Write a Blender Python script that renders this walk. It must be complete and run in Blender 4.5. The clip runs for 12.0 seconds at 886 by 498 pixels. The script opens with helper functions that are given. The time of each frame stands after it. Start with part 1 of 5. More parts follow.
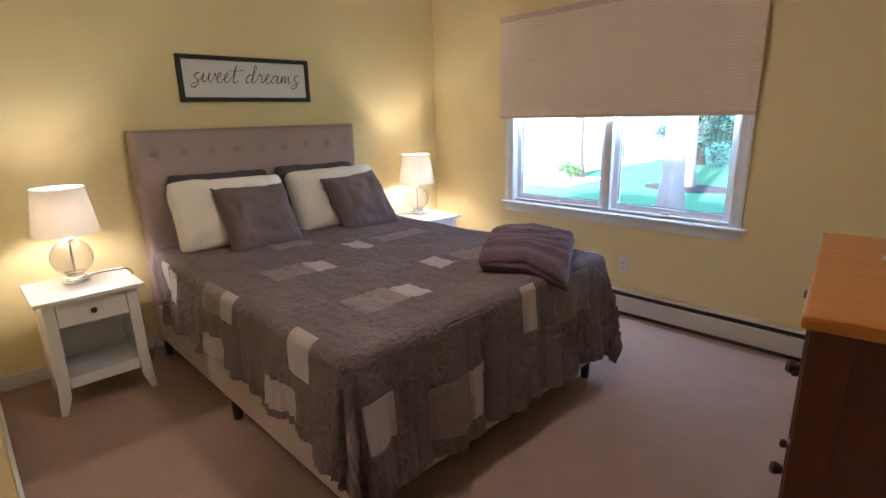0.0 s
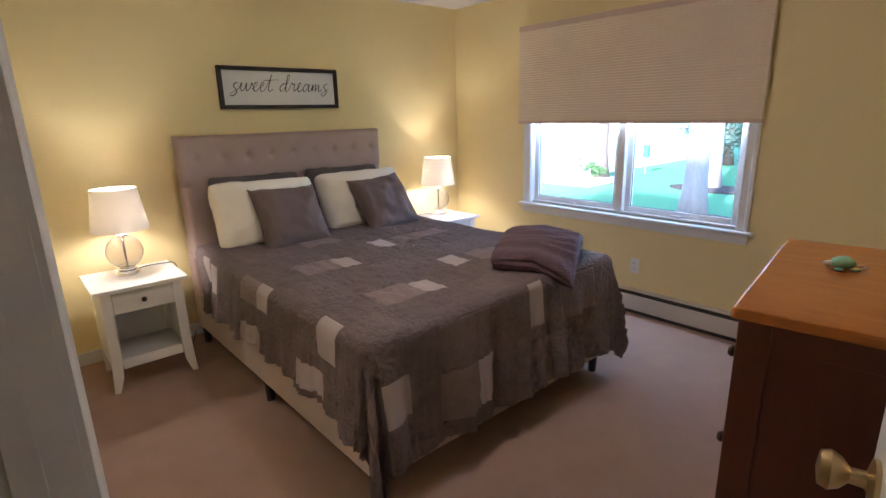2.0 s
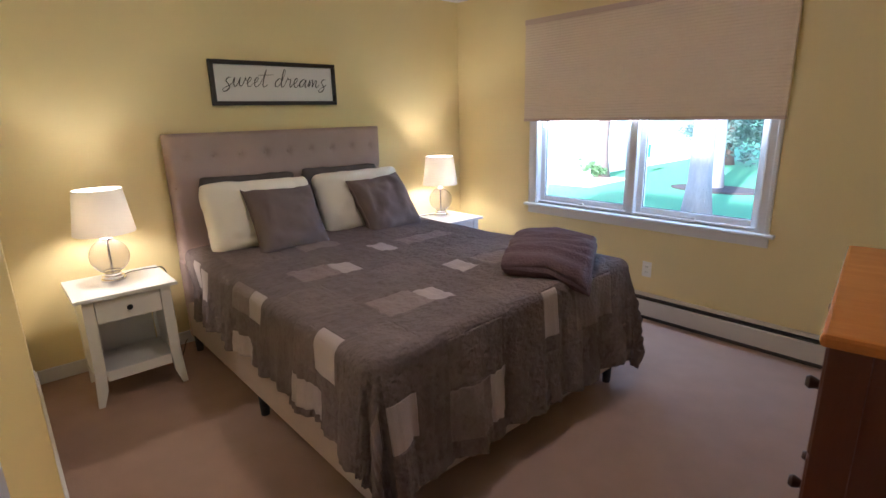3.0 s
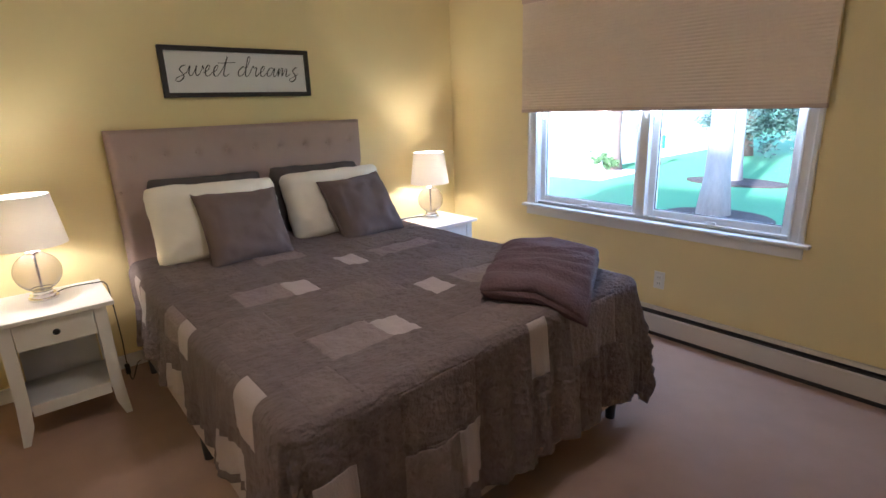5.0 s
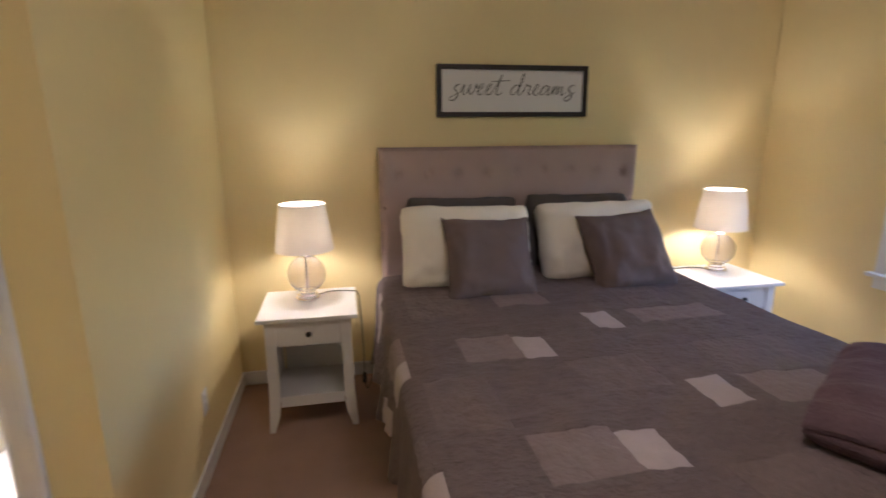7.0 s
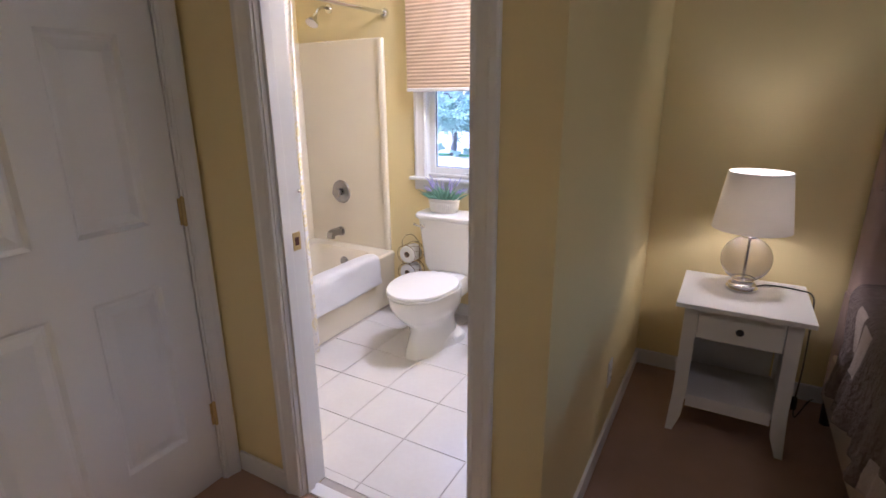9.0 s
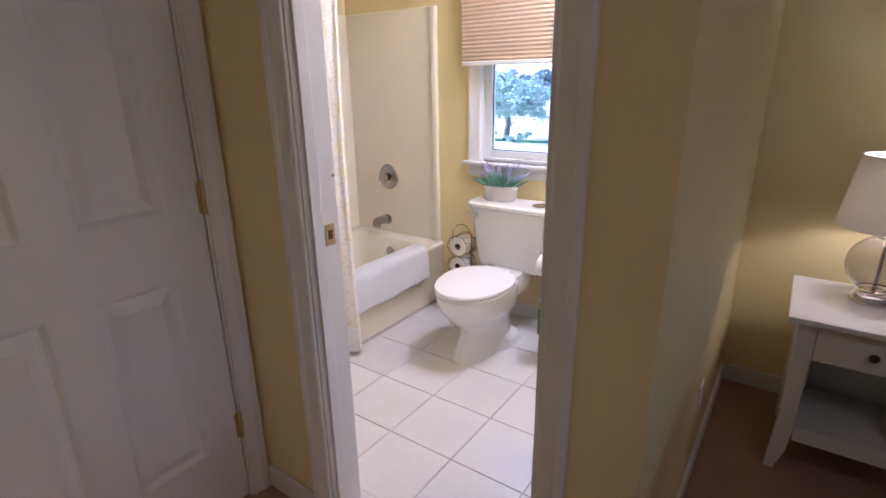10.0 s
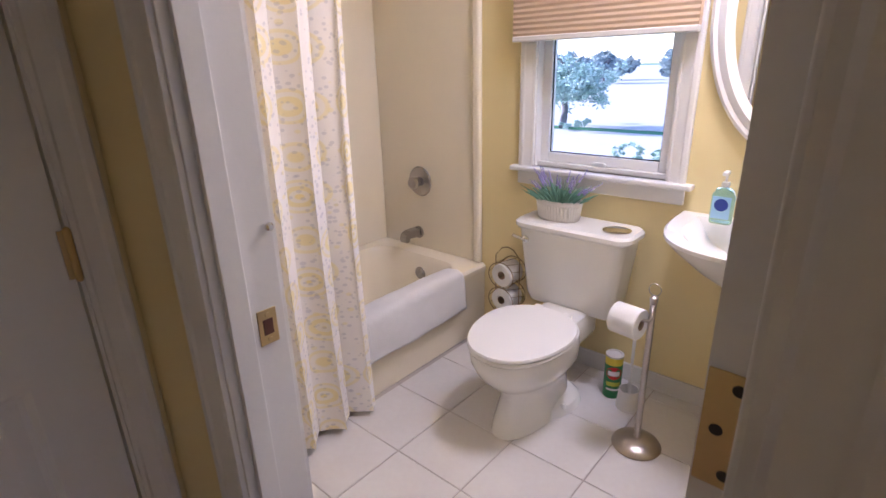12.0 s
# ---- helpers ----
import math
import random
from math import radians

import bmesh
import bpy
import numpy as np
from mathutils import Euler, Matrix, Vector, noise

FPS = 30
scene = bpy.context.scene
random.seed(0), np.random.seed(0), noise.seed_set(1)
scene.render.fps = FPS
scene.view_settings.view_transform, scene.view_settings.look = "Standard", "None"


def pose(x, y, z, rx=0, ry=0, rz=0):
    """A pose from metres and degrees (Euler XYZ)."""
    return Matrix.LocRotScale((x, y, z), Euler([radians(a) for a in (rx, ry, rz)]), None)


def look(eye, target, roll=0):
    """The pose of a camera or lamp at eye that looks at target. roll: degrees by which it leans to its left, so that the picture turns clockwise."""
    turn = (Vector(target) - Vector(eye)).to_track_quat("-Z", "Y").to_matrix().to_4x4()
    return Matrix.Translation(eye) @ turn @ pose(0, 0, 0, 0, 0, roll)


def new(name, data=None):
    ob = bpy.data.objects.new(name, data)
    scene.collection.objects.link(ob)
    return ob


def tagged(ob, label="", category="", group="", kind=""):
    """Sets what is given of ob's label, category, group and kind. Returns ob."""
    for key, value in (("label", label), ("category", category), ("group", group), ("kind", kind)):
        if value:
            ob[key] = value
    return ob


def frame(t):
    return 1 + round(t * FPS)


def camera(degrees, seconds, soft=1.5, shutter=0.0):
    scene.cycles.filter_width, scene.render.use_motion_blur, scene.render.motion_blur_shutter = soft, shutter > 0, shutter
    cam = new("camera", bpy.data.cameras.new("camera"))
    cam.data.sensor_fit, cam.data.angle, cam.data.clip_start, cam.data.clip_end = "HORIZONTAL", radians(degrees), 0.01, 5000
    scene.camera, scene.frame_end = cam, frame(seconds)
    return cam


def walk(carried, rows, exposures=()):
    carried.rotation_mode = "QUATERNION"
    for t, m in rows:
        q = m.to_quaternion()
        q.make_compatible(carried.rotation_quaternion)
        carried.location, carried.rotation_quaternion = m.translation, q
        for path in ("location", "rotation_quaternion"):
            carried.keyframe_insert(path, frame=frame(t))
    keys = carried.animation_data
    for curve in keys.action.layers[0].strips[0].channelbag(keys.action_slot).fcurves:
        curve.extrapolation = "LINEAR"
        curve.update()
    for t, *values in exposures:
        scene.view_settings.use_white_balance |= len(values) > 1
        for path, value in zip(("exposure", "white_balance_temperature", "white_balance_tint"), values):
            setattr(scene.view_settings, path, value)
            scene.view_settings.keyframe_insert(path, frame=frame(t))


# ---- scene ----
cam = camera(82.0, 12.0, shutter=0.25)
EXPOSURES = [(0.0, 3.5, 5350, 22), (5.0, 3.36, 5300, 20), (6.6, 3.24, 5400, 24), (7.6, 2.68, 5300, 27), (9.3, 2.0, 5000, 29), (11.0, 1.8, 5050, 31), (12.0, 1.57, 5250, 33)]
PATH = [
    (0, (3.594, -1.617, 1.446), (2.204, -0.271, 0.939), -1.4),
    (0.5, (3.63, -1.61, 1.47), (2.204, -0.31, 0.943), -1.5),
    (1, (3.684, -1.653, 1.483), (2.244, -0.367, 0.96), -1.4),
    (1.5, (3.755, -1.699, 1.502), (2.305, -0.424, 0.981), -1.4),
    (2, (3.77, -1.721, 1.503), (2.316, -0.447, 0.991), -1.4),
    (2.5, (3.73, -1.689, 1.488), (2.275, -0.415, 0.979), -1.4),
    (3, (3.611, -1.639, 1.479), (2.163, -0.357, 0.968), -1.4),
    (5, (3.412, -1.225, 1.473), (1.939, 0.014, 0.933), -1.9),
    (5.5, (3.333, -1.032, 1.481), (1.822, 0.159, 0.934), -1.9),
    (6, (3.208, -0.92, 1.5), (1.663, 0.224, 0.947), -1.9),
    (6.5, (3.062, -0.87, 1.475), (1.352, 0.037, 0.975), -1.4),
    (7, (3.005, -0.996, 1.495), (1.094, -0.622, 1.041), -0.4),
    (7.5, (3.03, -0.994, 1.479), (1.094, -1.222, 1.036), -0.3),
    (7.7, (3.005, -1.06, 1.462), (1.094, -1.434, 0.998), -0.1),
    (9.3, (2.717, -1.359, 1.421), (1.085, -2.355, 0.835), -0.6),
    (9.5, (2.679, -1.398, 1.405), (1.064, -2.417, 0.812), -0.7),
    (10, (2.529, -1.491, 1.381), (0.976, -2.587, 0.758), -0.9),
    (10.5, (2.355, -1.581, 1.345), (0.88, -2.772, 0.707), -1.0),
    (11, (2.21, -1.691, 1.321), (0.779, -2.935, 0.684), -0.7),
    (11.5, (2.074, -1.767, 1.351), (0.662, -3.024, 0.7), -0.9),
    (12, (1.954, -1.835, 1.37), (0.537, -3.078, 0.699), -1.5),
]
walk(cam, [(t, look(eye, target, roll)) for t, eye, target, roll in PATH], EXPOSURES)

# ---- world, sun and exposure ----
world = bpy.data.worlds.new("sky")
scene.world = world
world.use_nodes = True
wn = world.node_tree
bg = wn.nodes["Background"]
sky = wn.nodes.new("ShaderNodeTexSky")
sky.sky_type = "NISHITA"
sky.sun_disc = False
sky.sun_elevation, sky.sun_rotation = radians(24), radians(167)
sky.dust_density = 0.6
wn.links.new(sky.outputs["Color"], bg.inputs["Color"])
bg.inputs["Strength"].default_value = 0.15


def lamp(name, kind, energy, color, m, size=0.03):
    data = bpy.data.lights.new(name, kind)
    data.energy, data.color = energy, color
    if kind == "SUN":
        data.angle = size
    else:
        data.shadow_soft_size = size
    ob = new(name, data)
    ob.matrix_world = m
    return ob


lamp("sun", "SUN", 3.0, (1.0, 0.95, 0.88), look((2, -9, 4.1), (0, 0, 0)), radians(2))
BATH_GLOW = 17.0
# strength of the unseen bedroom dome that lifts bed and walls
ROOM_FILL_GLOW = 6.3
panel = bpy.data.lights.new("window_daylight", "AREA")
panel.shape, panel.size, panel.size_y = "RECTANGLE", 1.55, 0.06
panel.energy, panel.color = 2.0, (0.62, 0.81, 1.0)
day = new("window_daylight", panel)
day.matrix_world = look((1.775, 1.825, 1.475), (1.775, 0.9, 0.75))

# ---- materials ----
MATS = {}


def mat(name, color, rough=0.6, var=0.12, scale=12.0, bump=0.15, fine=120.0, metal=0.0, second=None, coat=0.0, island=0.0, stretch=(1, 1, 1), depth=0.002):
    """A surface with colour drift at two scales and fine relief, in metres of the thing itself."""
    if name in MATS:
        return MATS[name]
    m = bpy.data.materials.new(name)
    m.use_nodes = True
    MATS[name] = m
    n, l = m.node_tree.nodes, m.node_tree.links
    b = n["Principled BSDF"]
    b.inputs["Roughness"].default_value = rough
    b.inputs["Metallic"].default_value = metal
    b.inputs["Coat Weight"].default_value = coat
    tc = n.new("ShaderNodeTexCoord")
    mp = n.new("ShaderNodeMapping")
    mp.inputs["Scale"].default_value = stretch
    l.new(tc.outputs["Object"], mp.inputs["Vector"])
    big, small = n.new("ShaderNodeTexNoise"), n.new("ShaderNodeTexNoise")
    big.inputs["Scale"].default_value, small.inputs["Scale"].default_value = scale, fine
    big.inputs["Detail"].default_value, small.inputs["Detail"].default_value = 4, 3
    for t in (big, small):
        l.new(mp.outputs["Vector"], t.inputs["Vector"])
    mix = n.new("ShaderNodeMix")
    mix.data_type = "RGBA"
    dark = second or tuple(c * (1 - var) for c in color)
    light = color if second else tuple(min(1, c * (1 + var * 0.6)) for c in color)
    mix.inputs[6].default_value, mix.inputs[7].default_value = (*dark, 1), (*light, 1)
    avg = n.new("ShaderNodeMath")
    avg.operation = "MULTIPLY_ADD"
    avg.inputs[1].default_value, avg.inputs[2].default_value = 0.45, 0.0
    l.new(small.outputs["Fac"], avg.inputs[0])
    add = n.new("ShaderNodeMath")
    add.operation = "MULTIPLY_ADD"
    add.inputs[1].default_value = 0.6
    l.new(big.outputs["Fac"], add.inputs[0])
    l.new(avg.outputs[0], add.inputs[2])
    fac = add.outputs[0]
    if island:
        info = n.new("ShaderNodeObjectInfo")
        rnd = n.new("ShaderNodeMath")
        rnd.operation = "MULTIPLY_ADD"
        rnd.inputs[1].default_value = island
        l.new(info.outputs["Random"], rnd.inputs[0])
        l.new(fac, rnd.inputs[2])
        fac = rnd.outputs[0]
    l.new(fac, mix.inputs[0])
    l.new(mix.outputs[2], b.inputs["Base Color"])
    if bump:
        bp = n.new("ShaderNodeBump")
        bp.inputs["Strength"].default_value, bp.inputs["Distance"].default_value = bump, depth
        l.new(small.outputs["Fac"], bp.inputs["Height"])
        l.new(bp.outputs["Normal"], b.inputs["Normal"])
    return m


PAINT = mat("yellow_wall_paint", (0.82, 0.69, 0.355), 0.55, 0.05, 3, 0.25, 260)
WHITE = mat("white_trim_paint", (0.78, 0.77, 0.76), 0.35, 0.04, 6, 0.1, 90)
CEIL = mat("white_ceiling_paint", (0.8, 0.79, 0.76), 0.8, 0.04, 5, 0.3, 200)
CARPET = mat("beige_carpet", (0.46, 0.305, 0.23), 0.95, 0.22, 7, 0.9, 420, depth=0.006)
NSWHITE = mat("white_furniture_paint", (0.8, 0.79, 0.77), 0.32, 0.03, 8, 0.08, 60)
LINEN = mat("grey_brown_upholstery", (0.40, 0.30, 0.28), 0.9, 0.14, 9, 0.35, 600)
RAIL = mat("beige_upholstery", (0.46, 0.37, 0.31), 0.9, 0.1, 9, 0.3, 600)
SHEET = mat("white_sheet", (0.82, 0.8, 0.76), 0.85, 0.04, 8, 0.2, 300)
CASE = mat("cream_pillowcase", (0.83, 0.79, 0.71), 0.85, 0.05, 8, 0.3, 260)
GREYC = mat("grey_cushion_cloth", (0.165, 0.125, 0.122), 0.95, 0.15, 14, 0.4, 500)
SHAM = mat("charcoal_sham", (0.085, 0.075, 0.075), 0.85, 0.15, 14, 0.3, 400)
Q0 = mat("quilt_charcoal", (0.178, 0.137, 0.134), 0.85, 0.42, 14, 0.9, 48, depth=0.02, stretch=(1.6, 0.8, 1))
Q1 = mat("quilt_taupe", (0.27, 0.215, 0.205), 0.85, 0.3, 18, 0.8, 60, depth=0.014)
Q2 = mat("quilt_pale", (0.46, 0.395, 0.385), 0.8, 0.12, 22, 0.7, 180, depth=0.004)
Q3 = mat("quilt_brown_grey", (0.20, 0.155, 0.148), 0.85, 0.42, 14, 0.9, 52, depth=0.018)
PLUSH = mat("mauve_plush", (0.13, 0.078, 0.092), 0.8, 0.4, 16, 0.7, 90, depth=0.008)
BLACKP = mat("black_plastic", (0.02, 0.02, 0.02), 0.5, 0.2, 10, 0.1)
BLACKW = mat("black_wood_frame", (0.022, 0.018, 0.018), 0.5, 0.3, 30, 0.3, 90)
SIGNB = mat("white_sign_board", (0.75, 0.74, 0.74), 0.7, 0.06, 4, 0.2, 90, stretch=(1, 0.3, 6))
INK = mat("black_ink", (0.025, 0.025, 0.028), 0.7, 0.2, 10, 0)
CHROME = mat("chrome", (0.75, 0.74, 0.73), 0.12, 0.06, 8, 0.0, 60, metal=1.0)
WORN = mat("worn_chrome", (0.42, 0.40, 0.39), 0.22, 0.15, 12, 0.05, 90, metal=1.0)
NICKEL = mat("brushed_nickel", (0.52, 0.47, 0.42), 0.32, 0.1, 12, 0.1, 200, metal=1.0)
BRASS = mat("brass", (0.60, 0.46, 0.23), 0.36, 0.12, 14, 0.05, 120, metal=1.0)
# one wood, two colours: sheen painted into the top, shade into the uprights
WOOD_LIT = mat("orange_brown_wood_lit", (0.72, 0.27, 0.045), 0.22, 0.3, 6, 0.1, 40, second=(0.38, 0.115, 0.02), coat=0.3, stretch=(1, 7, 7))
WOOD_SHADED = mat("red_brown_wood_shaded", (0.165, 0.045, 0.017), 0.34, 0.3, 6, 0.1, 40, second=(0.085, 0.021, 0.008), coat=0.2, stretch=(7, 7, 1))
KNOBW = mat("dark_wood_knob", (0.06, 0.022, 0.012), 0.3, 0.3, 20, 0)
SHADEC = mat("taupe_cellular_shade", (0.78, 0.66, 0.52), 0.85, 0.06, 6, 0.15, 300)
SHADEB = mat("tan_cellular_shade", (0.58, 0.43, 0.29), 0.85, 0.06, 6, 0.15, 300)
VINYL = mat("white_vinyl", (0.78, 0.79, 0.8), 0.35, 0.03, 6, 0.05)
DARKGAP = mat("dark_fins_gasket_gap_shade", (0.03, 0.026, 0.024), 0.6, 0.2, 20, 0.1)
HEATER = mat("off_white_enamel", (0.6, 0.56, 0.5), 0.4, 0.06, 5, 0.05)
PORC = mat("white_porcelain", (0.84, 0.83, 0.8), 0.12, 0.02, 4, 0.0, coat=0.3)
ACRYL = mat("almond_acrylic", (0.88, 0.80, 0.63), 0.18, 0.03, 4, 0.0)
TILE = mat("pale_floor_tile", (0.74, 0.72, 0.70), 0.16, 0.10, 5, 0.03, 40, second=(0.63, 0.59, 0.56), island=0.25)
GROUT = mat("grey_grout", (0.48, 0.43, 0.39), 0.9, 0.2, 30, 0.4, 200)
TOWEL = mat("white_towel", (0.85, 0.84, 0.85), 0.95, 0.06, 20, 1.0, 350, depth=0.006)
PAPER = mat("white_tissue", (0.85, 0.84, 0.82), 0.9, 0.05, 30, 0.3, 200)
CARD = mat("brown_cardboard", (0.35, 0.25, 0.17), 0.9, 0.2, 30, 0.2)
WIRE = mat("bronze_wire", (0.30, 0.22, 0.12), 0.4, 0.2, 30, 0, metal=0.8)
LEAF = mat("grey_green_leaf", (0.20, 0.40, 0.28), 0.6, 0.4, 60, 0.2)
LAV = mat("lavender_flower", (0.42, 0.36, 0.70), 0.7, 0.3, 60, 0.3)
POT = mat("white_ribbed_ceramic", (0.75, 0.72, 0.68), 0.5, 0.06, 12, 0.2)
GRASS = mat("lawn_grass", (0.055, 0.225, 0.095), 0.9, 0.3, 0.6, 0.6, 30, depth=0.03)
BARK = mat("pale_bark", (0.21, 0.20, 0.20), 0.9, 0.4, 5, 1.0, 25, stretch=(1, 1, 0.3), depth=0.02)
# bark greyed to paint distance haze, also on the second shade tree
HAZEB = mat("haze_greyed_bark", (0.20, 0.19, 0.20), 0.9, 0.3, 6, 0.6, 25, depth=0.02)
BARKD = mat("dark_bark", (0.12, 0.09, 0.075), 0.9, 0.3, 6, 1.0, 25, depth=0.02)
MULCH = mat("dark_mulch", (0.035, 0.028, 0.027), 0.95, 0.5, 8, 1.0, 60, depth=0.02)
NEEDLE = mat("conifer_green", (0.10, 0.17, 0.14), 0.8, 0.4, 1.5, 0.4, 12)
LEAFT = mat("tree_leaf", (0.07, 0.14, 0.05), 0.7, 0.4, 1.5, 0.3, 12)
# haze and glare over cedar and young shrubs, painted as a pale leaf colour
CEDAR = mat("haze_paled_cedar", (0.50, 0.64, 0.57), 0.8, 0.3, 1.2, 0.3, 10)
# far leaves made pale blue-grey: the haze is in this colour
HAZY = mat("haze_paled_far_leaf", (0.42, 0.50, 0.50), 0.8, 0.3, 0.5, 0.2, 6)
SIDING = mat("white_siding", (0.78, 0.78, 0.77), 0.6, 0.04, 2, 0.1)
ROOF = mat("grey_shingle", (0.16, 0.15, 0.15), 0.9, 0.2, 8, 0.5)
DRIVE = mat("pale_concrete_and_bleached_lawn", (0.55, 0.53, 0.5), 0.9, 0.12, 2, 0.4)
TEAL = mat("teal_plastic", (0.03, 0.24, 0.22), 0.5, 0.15, 10, 0.1)
SHELL = mat("green_glazed_clay", (0.32, 0.58, 0.42), 0.25, 0.3, 40, 0.3, 90)


def glass(name, color, ior=1.45, rough=0.0):
    m = bpy.data.materials.new(name)
    m.use_nodes = True
    b = m.node_tree.nodes["Principled BSDF"]
    b.inputs["Base Color"].default_value = (*color, 1)
    b.inputs["Transmission Weight"].default_value = 1
    b.inputs["Roughness"].default_value = rough
    b.inputs["IOR"].default_value = ior
    return m


PANE = glass("window_glass", (1, 1, 1), 1.02)
AMBER = glass("smoky_lamp_glass", (0.80, 0.78, 0.80), 1.28)
CLEAR = glass("clear_acrylic", (0.97, 0.97, 0.97), 1.3)
BLUEL = glass("blue_soap", (0.40, 0.74, 0.97), 1.33)
MIRROR = mat("mirror_silver", (0.9, 0.9, 0.9), 0.02, 0.0, 4, 0.0, metal=1.0)


def lampshade_cloth():
    m = bpy.data.materials.new("white_lampshade_cloth")
    m.use_nodes = True
    n, l = m.node_tree.nodes, m.node_tree.links
    n.remove(n["Principled BSDF"])
    d, t, mx = n.new("ShaderNodeBsdfDiffuse"), n.new("ShaderNodeBsdfTranslucent"), n.new("ShaderNodeMixShader")
    wv = n.new("ShaderNodeTexNoise")
    wv.inputs["Scale"].default_value = 160
    rp = n.new("ShaderNodeMix")
    rp.data_type = "RGBA"
    rp.inputs[6].default_value, rp.inputs[7].default_value = (0.82, 0.77, 0.69, 1), (0.90, 0.86, 0.78, 1)
    l.new(wv.outputs["Fac"], rp.inputs[0])
    for s in (d, t):
        l.new(rp.outputs[2], s.inputs["Color"])
    mx.inputs[0].default_value = 0.165
    l.new(d.outputs[0], mx.inputs[1])
    l.new(t.outputs[0], mx.inputs[2])
    l.new(mx.outputs[0], n["Material Output"].inputs["Surface"])
    return m


LSHADE = lampshade_cloth()


def glow(name, color, strength):
    m = bpy.data.materials.new(name)
    m.use_nodes = True
    b = m.node_tree.nodes["Principled BSDF"]
    b.inputs["Emission Color"].default_value = (*color, 1)
    b.inputs["Emission Strength"].default_value = strength
    return m




def curtain_cloth():
    """Cream cloth printed with yellow medallions and small grey leaves."""
    m = mat("printed_curtain", (0.84, 0.80, 0.77), 0.8, 0.03, 8, 0.15, 200)
    n, l = m.node_tree.nodes, m.node_tree.links
    b = n["Principled BSDF"]
    uv = n.new("ShaderNodeUVMap")
    base = b.inputs["Base Color"].links[0].from_socket
    prev = base
    for scale, lo, hi, color, most in ((6.4, 0.36, 0.38, (0.82, 0.70, 0.30, 1), 0.5), (6.4, 0.30, 0.32, (0.84, 0.80, 0.75, 1), 0.85), (6.4, 0.22, 0.24, (0.80, 0.67, 0.24, 1), 0.6), (6.4, 0.13, 0.15, (0.84, 0.80, 0.75, 1), 0.8), (6.4, 0.05, 0.07, (0.80, 0.66, 0.2, 1), 0.7), (52.0, 0.26, 0.34, (0.46, 0.45, 0.51, 1), 0.42), (24.0, 0.16, 0.22, (0.80, 0.70, 0.34, 1), 0.45), (19.0, 0.12, 0.16, (0.48, 0.46, 0.53, 1), 0.45)):
        v = n.new("ShaderNodeTexVoronoi")
        v.inputs["Scale"].default_value = scale
        v.inputs["Randomness"].default_value = 0.25 if scale < 10 else 0.9
        l.new(uv.outputs[0], v.inputs["Vector"])
        r = n.new("ShaderNodeMapRange")
        r.inputs["From Min"].default_value, r.inputs["From Max"].default_value = hi, lo
        r.inputs["To Max"].default_value = most
        l.new(v.outputs["Distance"], r.inputs["Value"])
        mx = n.new("ShaderNodeMix")
        mx.data_type = "RGBA"
        mx.inputs[7].default_value = color
        l.new(r.outputs[0], mx.inputs[0])
        l.new(prev, mx.inputs[6])
        prev = mx.outputs[2]
    l.new(prev, b.inputs["Base Color"])
    return m


CURTAIN = curtain_cloth()

# ---- builders ----


def thing(name, loc, label, category, group="", kind="", turn=0.0):
    ob = new(name)
    ob.empty_display_size = 0.1
    ob.matrix_world = pose(*loc, 0, 0, turn)
    return tagged(ob, label, category, group, kind)


def part(name, bm, material, parent=None, label="", smooth=False):
    """Links a bmesh as one mesh object; its coordinates are those of the parent."""
    me = bpy.data.meshes.new(name)
    bmesh.ops.recalc_face_normals(bm, faces=bm.faces)
    bm.to_mesh(me)
    bm.free()
    for m in material if isinstance(material, (list, tuple)) else (material,):
        me.materials.append(m)
    if smooth:
        for p in me.polygons:
            p.use_smooth = True
        if smooth != "all":
            me.set_sharp_from_angle(angle=radians(38))
    ob = new(name, me)
    if parent:
        ob.parent = parent
    if label:
        ob["label"] = label
    return ob


def box(bm, x0, x1, y0, y1, z0, z1, bev=0.0, seg=2):
    vs = bmesh.ops.create_cube(bm, size=1)["verts"]
    for v in vs:
        v.co = Vector(((x0 + x1) / 2 + v.co.x * (x1 - x0), (y0 + y1) / 2 + v.co.y * (y1 - y0), (z0 + z1) / 2 + v.co.z * (z1 - z0)))
    if bev:
        es = list({e for v in vs for e in v.link_edges})
        bmesh.ops.bevel(bm, geom=es, offset=bev, segments=seg, affect="EDGES", profile=0.5)
    return bm


def boxes(*rows, bev=0.0):
    bm = bmesh.new()
    for r in rows:
        box(bm, *r, bev=bev)
    return bm


def lathe(profile, center=(0, 0, 0), seg=40, bm=None, axis="z", sx=1.0, sy=1.0):
    """Turns (radius, height) pairs about an axis."""
    bm = bm or bmesh.new()
    rings = []
    for r, h in profile:
        ring = []
        for i in range(seg):
            a = 2 * math.pi * i / seg
            u, v = r * math.cos(a) * sx, r * math.sin(a) * sy
            p = {"z": (u, v, h), "x": (h, u, v), "y": (u, h, v)}[axis]
            ring.append(bm.verts.new(Vector(p) + Vector(center)))
        rings.append(ring)
    for a, b in zip(rings, rings[1:]):
        for i in range(seg):
            bm.faces.new((a[i], a[(i + 1) % seg], b[(i + 1) % seg], b[i]))
    for ring, (r, h) in ((rings[0], profile[0]), (rings[-1], profile[-1])):
        if r > 1e-4 and profile[0] != profile[-1]:
            bm.faces.new(ring)
    bmesh.ops.remove_doubles(bm, verts=[v for ring in rings for v in ring], dist=1e-5)
    return bm


